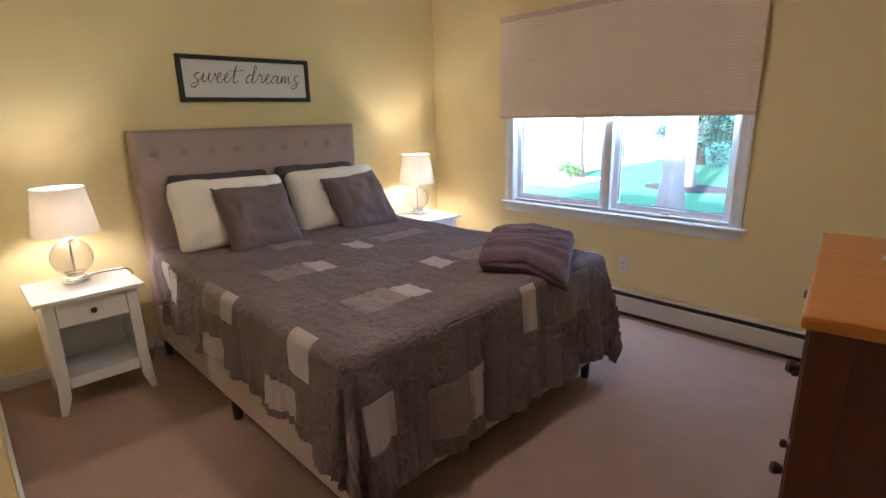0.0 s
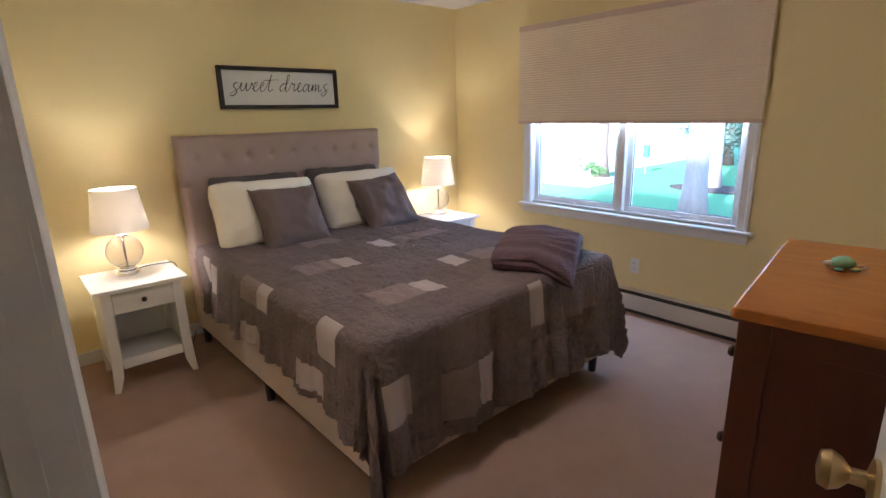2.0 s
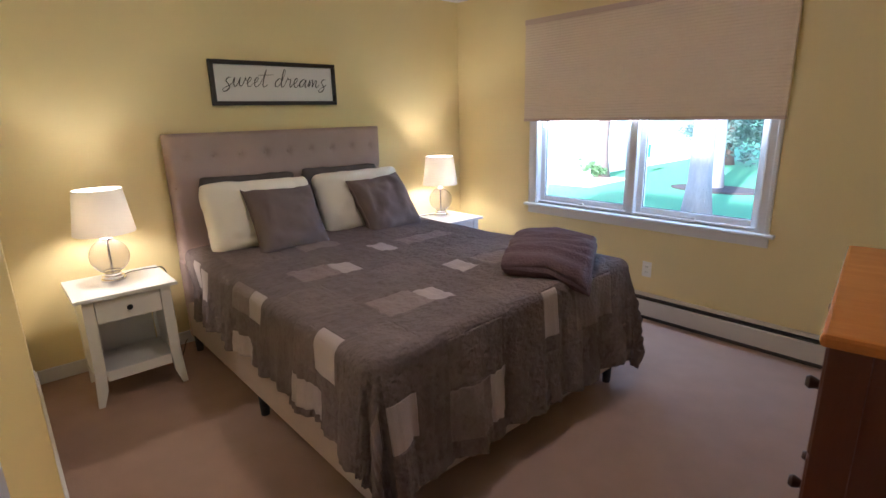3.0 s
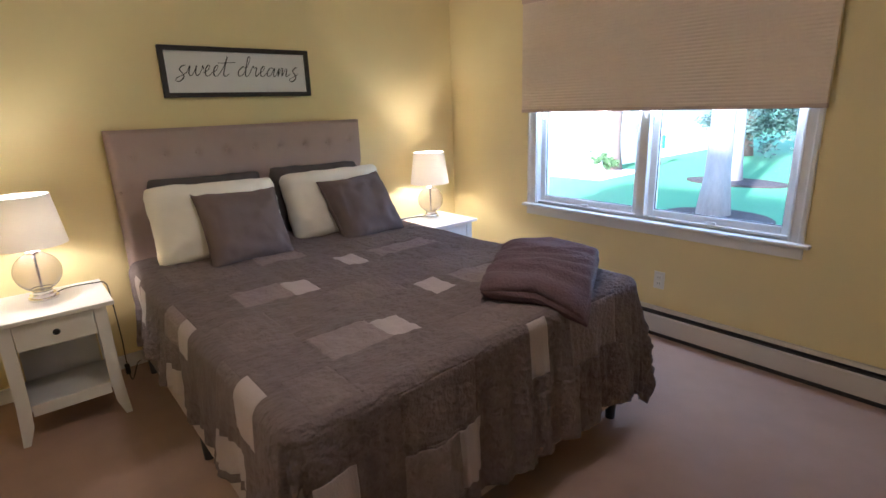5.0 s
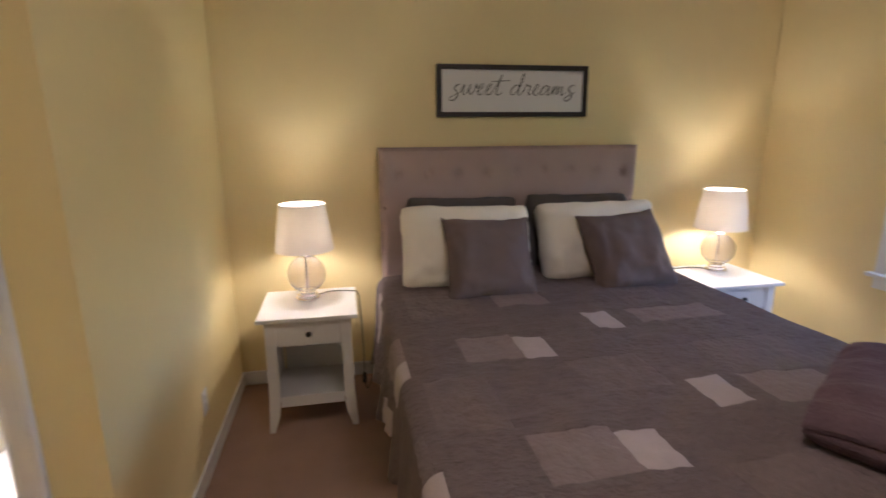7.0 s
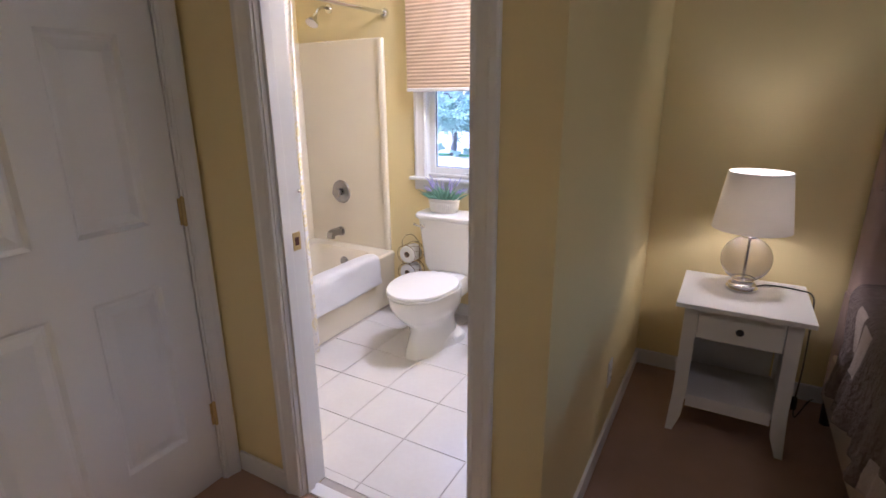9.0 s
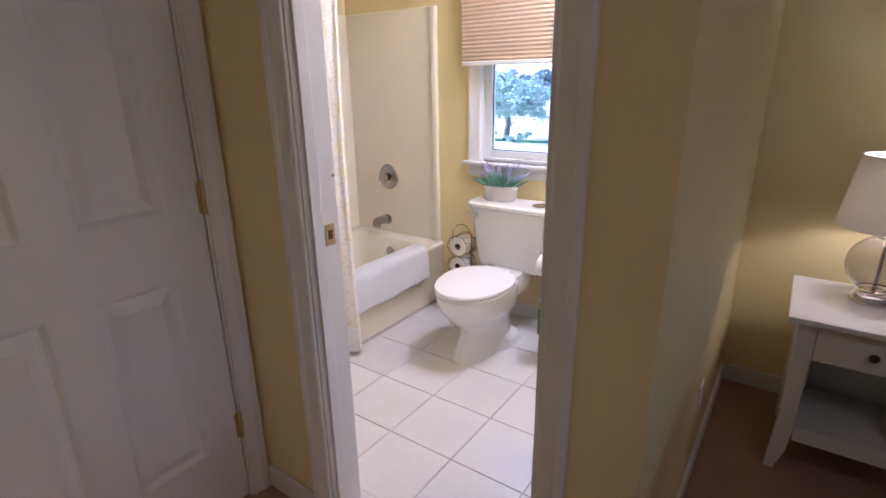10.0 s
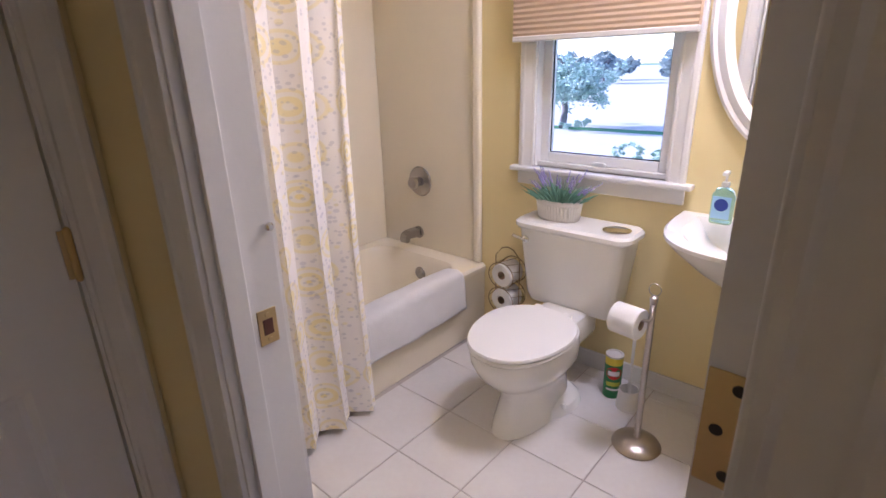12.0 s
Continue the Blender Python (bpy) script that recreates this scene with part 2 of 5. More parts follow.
def tube(pts, r, seg=8, bm=None, closed=False):
    """A round rod along points."""
    bm = bm or bmesh.new()
    pts = [Vector(p) for p in pts]
    rings = []
    n = len(pts)
    up = Vector((0.13, 0.21, 1)).normalized()
    for i, p in enumerate(pts):
        a, b = (pts[(i - 1) % n], pts[(i + 1) % n]) if closed else (pts[max(i - 1, 0)], pts[min(i + 1, n - 1)])
        d = (b - a).normalized()
        s = d.cross(up)
        s = (s if s.length > 1e-3 else d.cross(Vector((1, 0, 0)))).normalized()
        t = d.cross(s)
        rr = r[i] if isinstance(r, (list, tuple)) else r
        rings.append([bm.verts.new(p + rr * (s * math.cos(2 * math.pi * k / seg) + t * math.sin(2 * math.pi * k / seg))) for k in range(seg)])
    for i in range(n if closed else n - 1):
        a, b = rings[i], rings[(i + 1) % n]
        for k in range(seg):
            bm.faces.new((a[k], a[(k + 1) % seg], b[(k + 1) % seg], b[k]))
    if not closed:
        bm.faces.new(rings[0])
        bm.faces.new(rings[-1])
    return bm


def grid(nu, nv, f, bm=None, close=False, flip=False):
    """A sheet of nu x nv cells from f(u, v), u and v in 0..1."""
    bm = bm or bmesh.new()
    vs = [[bm.verts.new(f(i / nu, j / nv)) for j in range(nv + 1)] for i in range(nu + 1)]
    fs = []
    for i in range(nu):
        for j in range(nv):
            fs.append(bm.faces.new((vs[i][j], vs[i + 1][j], vs[i + 1][j + 1], vs[i][j + 1])))
    return bm, vs, fs


def curve_through(pts, step=6):
    """Points along a smooth curve through the given ones."""
    pts = [Vector(q) for q in pts]
    out = []
    for i in range(len(pts) - 1):
        p0, p1, p2, p3 = pts[max(i - 1, 0)], pts[i], pts[i + 1], pts[min(i + 2, len(pts) - 1)]
        for k in range(step):
            t = k / step
            out.append(0.5 * ((2 * p1) + (-p0 + p2) * t + (2 * p0 - 5 * p1 + 4 * p2 - p3) * t * t + (-p0 + 3 * p1 - 3 * p2 + p3) * t ** 3))
    return out + [pts[-1]]


def prism(poly, a0, a1, axis, bm=None):
    """A flat outline pushed along an axis: (y, z) for x, (x, z) for y, (x, y) for z."""
    bm = bm or bmesh.new()
    def at(p, a):
        return {"x": (a, p[0], p[1]), "y": (p[0], a, p[1]), "z": (p[0], p[1], a)}[axis]
    v0, v1 = [bm.verts.new(at(p, a0)) for p in poly], [bm.verts.new(at(p, a1)) for p in poly]
    bm.faces.new(v0)
    bm.faces.new(list(reversed(v1)))
    n = len(poly)
    for i in range(n):
        bm.faces.new((v0[i], v0[(i + 1) % n], v1[(i + 1) % n], v1[i]))
    return bm


def structure(name, bm, material, label, category, smooth=False):
    return tagged(part(name, bm, material, smooth=smooth), label, category, kind="structure")


# ---- setting: plan in metres ----
WX, WY = 0.0, 1.80          # bed wall, window wall
SY = -1.645                 # wall between bed and bathroom, bedroom face
DX = 1.663                  # wall with the bathroom doorway, bedroom face
CY = -2.89                  # closet wall
EX = 4.06                   # east wall
FY = -1.70                  # wall with the entry doorway, bedroom face
E0, E1 = 3.06, 3.90         # clear entry doorway
H = 2.44
BX = -0.10                  # bathroom window wall
BS = -4.10                  # bathroom far wall
J0, J1 = -2.55, -1.869      # clear doorway
DOORH = 2.03
WN0, WN1, WNB, WNT = 0.925, 2.625, 0.735, 2.08   # bedroom window opening
BW0, BW1, BWB, BWT = -3.075, -2.455, 0.93, 1.95  # bathroom window opening

structure("floor", boxes((WX, DX - 0.06, SY - 0.06, WY, -0.12, 0.0), (DX - 0.06, EX, CY - 0.1, WY, -0.12, 0.0)), CARPET, "beige cut-pile carpet on the bedroom floor", "carpet")
structure("wall_north", boxes((-0.16, WN0, WY, WY + 0.16, -0.12, H), (WN1, EX + 0.12, WY, WY + 0.16, -0.12, H), (WN0, WN1, WY, WY + 0.16, -0.12, WNB), (WN0, WN1, WY, WY + 0.16, WNT, H)), PAINT, "yellow painted wall with the bedroom window", "wall")
structure("wall_west", boxes((-0.16, WX, SY, WY, -0.12, H)), PAINT, "yellow painted wall behind the bed", "wall")
structure("wall_partition", boxes((-0.16, DX - 0.115, SY - 0.115, SY, -0.12, H)), PAINT, "yellow painted wall beside the nightstand", "wall")
structure("wall_doorway", boxes((DX - 0.115, DX, CY, J0 - 0.02, -0.12, H), (DX - 0.115, DX, J1 + 0.02, SY, -0.12, H), (DX - 0.115, DX, J0 - 0.02, J1 + 0.02, DOORH + 0.02, H)), PAINT, "yellow painted wall with the bathroom doorway", "wall")
structure("wall_south", boxes((DX - 0.115, 1.735, CY - 0.12, CY, -0.12, H), (2.515, EX, CY - 0.12, CY, -0.12, H), (1.735, 2.515, CY - 0.12, CY, 2.05, H), (1.735, 2.515, CY - 0.2, CY - 0.14, -0.12, 2.1)), PAINT, "yellow painted wall around the closet door", "wall")
structure("wall_east", boxes((EX, EX + 0.12, CY - 0.12, WY, -0.12, H)), PAINT, "yellow painted wall behind the dresser", "wall")
structure("wall_entry", boxes((2.89, E0 - 0.02, FY - 0.115, FY, -0.12, H), (E1 + 0.02, EX, FY - 0.115, FY, -0.12, H), (E0 - 0.02, E1 + 0.02, FY - 0.115, FY, 2.055, H), (2.89, 3.005, CY, FY - 0.115, -0.12, H)), PAINT, "yellow painted wall with the entry doorway", "wall")
structure("ceiling", boxes((-0.3, EX + 0.12, BS - 0.2, WY + 0.16, H, H + 0.1)), CEIL, "flat white ceiling", "ceiling")
structure("wall_bath_west", boxes((BX - 0.16, BX, BS, BW0, -0.12, H), (BX - 0.16, BX, BW1, SY - 0.115, -0.12, H), (BX - 0.16, BX, BW0, BW1, -0.12, BWB), (BX - 0.16, BX, BW0, BW1, BWT, H)), PAINT, "yellow painted bathroom wall with a window", "wall")
structure("wall_bath_south", boxes((BX - 0.16, DX, BS - 0.12, BS, -0.12, H), (DX - 0.115, DX, BS, CY - 0.12, -0.12, H)), PAINT, "yellow painted bathroom wall behind the tub", "wall")
structure("floor_bath", boxes((BX, DX - 0.115, BS, SY - 0.115, -0.12, -0.004), (DX - 0.115, DX - 0.06, J0, J1, -0.11, -0.004)), GROUT, "grey grout bed under the bathroom floor tiles", "tile floor")


def baseboard(rows):
    bm = bmesh.new()
    for x0, x1, y0, y1 in rows:
        box(bm, x0, x1, y0, y1, 0.0, 0.085, bev=0.004)
    return bm


structure("baseboard", baseboard([(WX, WX + 0.014, SY + 0.014, WY - 0.065), (WX, DX, SY, SY + 0.014), (DX, DX + 0.014, CY + 0.014, -2.615), (DX, DX + 0.014, -1.786, SY + 0.014), (DX + 0.014, 1.68, CY, CY + 0.014), (2.58, 2.876, CY, CY + 0.014), (EX - 0.014, EX, FY, WY - 0.065), (2.876, 2.89, CY + 0.014, FY)]), WHITE, "white painted baseboard along the bedroom walls", "baseboard")
structure("baseboard_bath", baseboard([(BX, BX + 0.013, -3.32, SY - 0.13), (BX + 0.013, DX - 0.13, SY - 0.128, SY - 0.115)]), WHITE, "white painted baseboard in the bathroom", "baseboard")


def casing_profile(w, out):
    """A moulded board: thin inner bead, hollow, thick outer edge."""
    return [(0, 0), (0, out * 0.45), (w * 0.12, out * 0.6), (w * 0.2, out * 0.5), (w * 0.62, out * 0.8), (w * 0.72, out), (w * 0.93, out), (w, out * 0.8), (w, 0)]


def door_casing(name, face, normal, j0, j1, top, w, label, along="y"):
    """Upright and head casings round an opening, on a wall face."""
    bm = bmesh.new()
    pr = casing_profile(w, 0.019)
    for j, s in ((j0, -1), (j1, 1)):
        poly = [(face + normal * o, j + s * (0.006 + u)) for u, o in pr]
        prism(poly if along == "y" else [(b, a) for a, b in poly], 0.0, top + 0.006 + w, "z", bm)
    poly = [(face + normal * o, top + 0.006 + u) for u, o in pr]
    prism(poly, j0 - 0.005, j1 + 0.005, "y" if along == "y" else "x", bm)
    return structure(name, bm, WHITE, label, "door trim")


door_casing("trim_doorway", DX, 1, J0, J1, DOORH, 0.072, "white moulded casing around the bathroom doorway")
door_casing("trim_doorway_bath", DX - 0.115, -1, J0, J1, DOORH, 0.072, "white moulded casing on the bathroom side")
door_casing("trim_closet", CY, 1, 1.745, 2.505, 2.035, 0.062, "white moulded casing around the closet door", along="x")
door_casing("trim_entry", FY, 1, E0, E1, 2.035, 0.062, "white moulded casing around the entry doorway", along="x")
jamb_entry = thing("jamb_entry", (0, 0, 0), "white painted door jamb with stop in the entry doorway", "door jamb", kind="structure")
for nm, row in (("side_jamb", (E0 - 0.02, E0, FY - 0.115, FY, 0, 2.055)), ("side_jamb", (E1, E1 + 0.02, FY - 0.115, FY, 0, 2.055)), ("head_jamb", (E0, E1, FY - 0.115, FY, 2.035, 2.055)), ("stop", (E0, E0 + 0.011, FY - 0.071, FY - 0.039, 0, 2.035))):
    part(nm, boxes(row, bev=0.0015), WHITE, jamb_entry)
jamb = thing("jamb_bath", (0, 0, 0), "white painted door jamb with stop in the bathroom doorway", "door jamb", kind="structure")
for nm, row in (("side_jamb", (DX - 0.115, DX, J0 - 0.02, J0, 0, DOORH + 0.02)), ("side_jamb", (DX - 0.115, DX, J1, J1 + 0.02, 0, DOORH + 0.02)), ("head_jamb", (DX - 0.115, DX, J0, J1, DOORH, DOORH + 0.02)), ("stop", (DX - 0.052, DX - 0.016, J0, J0 + 0.011, 0, DOORH))):
    part(nm, boxes(row, bev=0.0015), WHITE, jamb)


def plate(parent, name, m, w, h, holes, label):
    """A thin brass plate with rounded corners and screws; w along x, h along z, facing +y."""
    ob = part(name, boxes((-w / 2, w / 2, 0, 0.0025, -h / 2, h / 2), bev=0.001), BRASS, parent, label)
    ob.matrix_basis = m
    for x, z, r, dark in holes:
        part("screw", lathe([(0.0, 0.0032), (r * 0.8, 0.0032), (r, 0.002), (r, 0.0)], (x, 0, z), 14, axis="y"), BLACKP if dark else BRASS, ob, smooth=True)
    return ob


bumper = thing("door_bumper", (1.557, J0 + 0.0005, 1.142), "small round chrome bumper stud on the white door jamb", "door bumper")
part("stud", lathe([(0.0, 0.012), (0.004, 0.0115), (0.007, 0.008), (0.007, 0.004), (0.005, 0.0)], seg=18, axis="y"), CHROME, bumper, smooth=True)
strike = thing("strike_plate", (1.582, J0 + 0.0005, 0.976), "brass strike plate screwed to the white door jamb", "strike plate")
pl = plate(strike, "plate", Matrix.Identity(4), 0.034, 0.062, [(0, 0.022, 0.004, False), (0, -0.022, 0.004, False)], "brass plate")
part("latch_hole", boxes((-0.009, 0.009, 0.0, 0.0032, -0.014, 0.014), bev=0.0008), mat("dark_latch_hole", (0.09, 0.03, 0.02), 0.8), strike)

# closet door: six panels in a slab


def panel_door(name, width, height, label, thick=0.035):
    """A six-panel slab, hinge edge at x = 0, front face at y = 0, rising from z = 0."""
    ob = thing(name, (0, 0, 0), label, "door", kind="structure")
    st, mid = 0.11, 0.11
    pw = (width - 2 * st - mid) / 2
    zs = [(0.24, 0.84), (1.04, 1.60), (1.72, 1.90)]
    for a, b in ((0, st), (width - st, width)):
        part("stile", boxes((a, b, -thick, 0, 0, height)), WHITE, ob)
    for a, b in ((0.0, 0.24), (0.84, 1.04), (1.60, 1.72), (1.90, height)):
        part("rail", boxes((st, width - st, -thick, 0, a, b)), WHITE, ob)
    for a, b in zs:
        part("mullion", boxes((st + pw, st + pw + mid, -thick, 0, a, b)), WHITE, ob)
    for a, b in zs:
        for x0 in (st, st + pw + mid):
            pb = bmesh.new()
            x1 = x0 + pw
            loops = []
            for inset, y in ((0.0, -0.001), (0.012, -0.013), (0.022, -0.013), (0.05, -0.003)):
                loops.append([pb.verts.new(p) for p in ((x0 + inset, y, a + inset), (x1 - inset, y, a + inset), (x1 - inset, y, b - inset), (x0 + inset, y, b - inset))])
            for p, q in zip(loops, loops[1:]):
                for i in range(4):
                    pb.faces.new((p[i], p[(i + 1) % 4], q[(i + 1) % 4], q[i]))
            pb.faces.new(loops[-1])
            part("panel", pb, WHITE, ob)
    return ob


def hinge(parent, x, y, z, axis_label="brass hinge"):
    hb = lathe([(0.0, -0.052), (0.004, -0.05), (0.0065, -0.046), (0.0065, 0.046), (0.004, 0.05), (0.0, 0.052)], (x, y, z), 12)
    box(hb, x - 0.014, x + 0.014, y - 0.006, y - 0.003, z - 0.045, z + 0.045)
    return part("hinge", hb, BRASS, parent, axis_label, smooth=True)


closet = panel_door("door_closet", 0.75, 2.02, "closed white six-panel closet door with brass hinges")
closet.matrix_world = pose(1.75, CY - 0.004, 0.012)
for z in (0.287, 1.063, 1.80):
    hinge(closet, -0.004, 0.009, z)
structure("jamb_closet", boxes((1.735, 1.745, CY - 0.12, CY, 0, 2.045), (2.505, 2.515, CY - 0.12, CY, 0, 2.045), (1.745, 2.505, CY - 0.12, CY, 2.037, 2.047)), WHITE, "white painted closet door jamb", "door jamb")

bath_door = panel_door("door_bath", 0.605, 2.01, "white six-panel bathroom door standing open inward")
bath_door.matrix_world = pose(1.535, -1.912, 0.012, 0, 0, 180 - 2)
for z in (0.287, 1.063, 1.80):
    plate(bath_door, "hinge_leaf", pose(-0.0005, -0.0205, z, 0, 0, 90), 0.038, 0.114, [(-0.006, 0.043, 0.0062, True), (0.006, 0.0, 0.0062, True), (-0.006, -0.043, 0.0062, True)], "brass hinge leaf with dark screws")

entry = panel_door("door_entry", 0.83, 2.02, "white six-panel entry door standing open, brass knob")
entry.matrix_world = pose(3.896, -1.663, 0.012, 0, 0, 103.5)
for s in (1, -1):
    k = lathe([(0.0, 0.0), (0.031, 0.0), (0.031, 0.006), (0.012, 0.012), (0.011, 0.03), (0.022, 0.04), (0.028, 0.052), (0.024, 0.064), (0.0, 0.068)], (0, 0, 0), 28, axis="y")
    if s < 0:
        for v in k.verts:
            v.co.y = -v.co.y - 0.035
    for v in k.verts:
        v.co += Vector((0.775, 0, 0.999))
    part("door_knob", k, BRASS, entry, "polished brass knob", smooth=True)

# ---- windows ----


def window(name, label, w, zb, zt, lights, depth=0.10, casing=0.075):
    """A casement window in local axes: x along the wall from 0 to w, y outwards, the wall's inner face at y = 0."""
    ob = thing(name, (0, 0, 0), label, "window", kind="structure")
    part("window_frame", boxes((0, 0.018, 0, depth + 0.05, zb, zt), (w - 0.018, w, 0, depth + 0.05, zb, zt), (0.018, w - 0.018, 0, depth + 0.05, zt - 0.018, zt), (0.018, w - 0.018, 0.02, depth + 0.05, zb, zb + 0.02), bev=0.002), WHITE, ob)
    bm = bmesh.new()
    pr = casing_profile(casing, 0.019)
    for x, s in ((0.012, -1), (w - 0.012, 1)):
        prism([(x + s * u, -o) for u, o in pr], zb - 0.0, zt + casing - 0.01, "z", bm)
    prism([(-o, zt - 0.012 + u) for u, o in pr], 0.012, w - 0.012, "x", bm)
    part("window_casing", bm, WHITE, ob)
    part("window_sill", boxes((-casing - 0.02, w + casing + 0.02, -0.045, 0.03, zb - 0.022, zb), bev=0.006), WHITE, ob)
    part("apron", boxes((-casing + 0.01, w + casing - 0.01, -0.016, -0.001, zb - 0.085, zb - 0.023), bev=0.004), WHITE, ob)
    edges = [0.018 + (w - 0.036) * i / lights for i in range(lights + 1)]
    for i, (a, b) in enumerate(zip(edges, edges[1:])):
        if i:
            part("mullion", boxes((a - 0.03, a + 0.03, 0.005, depth + 0.05, zb + 0.02, zt - 0.018), bev=0.003), WHITE, ob)
            a += 0.03
        if i < lights - 1:
            b -= 0.03
        s = 0.042
        sash = boxes((a, a + s, 0.045, 0.09, zb + 0.02, zt - 0.018), (b - s, b, 0.045, 0.09, zb + 0.02, zt - 0.018), (a + s, b - s, 0.045, 0.09, zb + 0.02, zb + 0.02 + s), (a + s, b - s, 0.045, 0.09, zt - 0.018 - s, zt - 0.018), bev=0.004)
        sash = part("sash", sash, VINYL, ob, "white vinyl sash")
        pane = part("pane", boxes((a + s - 0.004, b - s + 0.004, 0.064, 0.068, zb + 0.016 + s, zt - 0.014 - s)), PANE, sash, "clear glass")
        pane.visible_shadow = False
        part("gasket", boxes((a + s - 0.001, a + s + 0.004, 0.058, 0.0635, zb + 0.02 + s, zt - 0.018 - s), (b - s - 0.004, b - s + 0.001, 0.058, 0.0635, zb + 0.02 + s, zt - 0.018 - s), (a + s, b - s, 0.058, 0.0635, zb + 0.02 + s, zb + 0.024 + s)), DARKGAP, sash)
        part("lock_lever", boxes(((a + b) / 2 - 0.03, (a + b) / 2 + 0.03, 0.028, 0.045, zb + 0.022, zb + 0.034), ((a + b) / 2 - 0.012, (a + b) / 2 + 0.03, 0.02, 0.03, zb + 0.03, zb + 0.04), bev=0.003), VINYL, sash, "white crank handle")
        part("latch", boxes((a + 0.012, a + 0.026, 0.03, 0.045, zb + 0.62, zb + 0.70), bev=0.003), VINYL, sash)
    return ob


w1 = window("window_1", "white twin casement window above the baseboard heater", WN1 - WN0, WNB, WNT, 2)
w1.matrix_world = pose(WN0, WY, 0)
w2 = window("window_2", "white casement window above the toilet", BW1 - BW0, BWB, BWT, 1)
w2.matrix_world = pose(BX, BW0, 0, 0, 0, 90)


def cell_shade(name, label, w, zb, zt, pleat, mats, drop=0.03):
    """A pleated shade: local x along the wall, y = 0 its middle plane."""
    ob = thing(name, (0, 0, 0), label, "window shade")
    n = int((zt - zb - 0.05) / pleat)
    prof = []
    for i in range(n + 1):
        z = zb + 0.022 + (zt - 0.04 - zb - 0.022) * i / n
        prof.append((-drop / 2 - (0.0014 if i % 2 else -0.0014), z))
    back = [(drop / 2 + (0.0022 if i % 2 else -0.0022), z) for i, (_, z) in enumerate(prof)]
    part("pleated_cloth", prism(prof + back[::-1], 0.0, w, "x"), mats[0], ob)
    part("bottom_rail", boxes((-0.002, w + 0.002, -drop / 2 - 0.004, drop / 2 + 0.004, zb, zb + 0.022), bev=0.004), mats[1], ob)
    part("head_rail", boxes((-0.002, w + 0.002, -drop / 2 - 0.008, drop / 2 + 0.008, zt - 0.04, zt), bev=0.004), mats[1], ob)
    return ob


s1 = cell_shade("window_shade", "taupe cellular shade pulled halfway down the bedroom window", 1.86, 1.407, 2.175, 0.0095, (SHADEC, mat("taupe_rail", (0.62, 0.47, 0.38), 0.5, 0.05)))
s1.matrix_world = pose(0.838, WY - 0.042, 0)
s2 = cell_shade("bath_shade", "tan cellular shade half raised over the bathroom window", 0.75, 1.465, 2.04, 0.0105, (SHADEB, mat("white_rail", (0.75, 0.73, 0.70), 0.5, 0.05)))
s2.matrix_world = pose(BX + 0.042, -3.155, 0, 0, 0, 90)

# ---- baseboard heater ----
heat = thing("baseboard_heater", (0.02, WY, 0), "off-white metal baseboard heater along the window wall", "heater")
hl = EX - 0.03
part("back_plate", boxes((0, hl, -0.012, -0.001, 0.0, 0.185), bev=0.002), HEATER, heat)
part("front_panel", prism([(-0.058, 0.028), (-0.055, 0.028), (-0.055, 0.135), (-0.048, 0.142), (-0.050, 0.145), (-0.058, 0.137)], 0, hl, "x"), HEATER, heat)
part("top_cover", prism([(-0.012, 0.170), (-0.012, 0.186), (-0.030, 0.188), (-0.050, 0.176), (-0.048, 0.172), (-0.030, 0.182)], 0, hl, "x"), HEATER, heat)
part("fin_core", boxes((0.02, hl - 0.02, -0.047, -0.013, 0.03, 0.158)), DARKGAP, heat, "dark heating fins")
# near-black strip fills the open gap, shade put into its colour
part("foot_gap", boxes((0.0, hl, -0.052, -0.013, 0.001, 0.022)), DARKGAP, heat, "dark strip for the shade below the panel")
for x in (0.0, hl):
    part("end_cap", boxes((x - 0.006, x + 0.006, -0.06, -0.0, 0.0, 0.19), bev=0.003), HEATER, heat)


def outlet(loc, turn, label):
    ob = thing("wall_outlet", loc, label, "outlet", turn=turn)
    part("cover", boxes((-0.035, 0.035, -0.006, 0, -0.057, 0.057), bev=0.003), NSWHITE, ob)
    for z in (-0.02, 0.02):
        rec = part("receptacle", boxes((-0.016, 0.016, -0.009, -0.004, z - 0.014, z + 0.014), bev=0.003), NSWHITE, ob)
        part("slot", boxes((-0.008, -0.005, -0.0095, -0.008, z - 0.005, z + 0.005), (0.005, 0.008, -0.0095, -0.008, z - 0.005, z + 0.005)), BLACKP, rec)
    return ob


outlet((1.95, WY, 0.36), 0, "white duplex outlet on the yellow window wall")
outlet((0.79, SY, 0.33), 180, "white outlet low on the yellow wall beside the nightstand")

# ---- bed ----
bed = thing("bed", (0, 0, 0), "queen bed with grey-brown button-tufted upholstered headboard and rails", "bed")
HB0, HB1, HT = -0.79, 0.785, 1.40


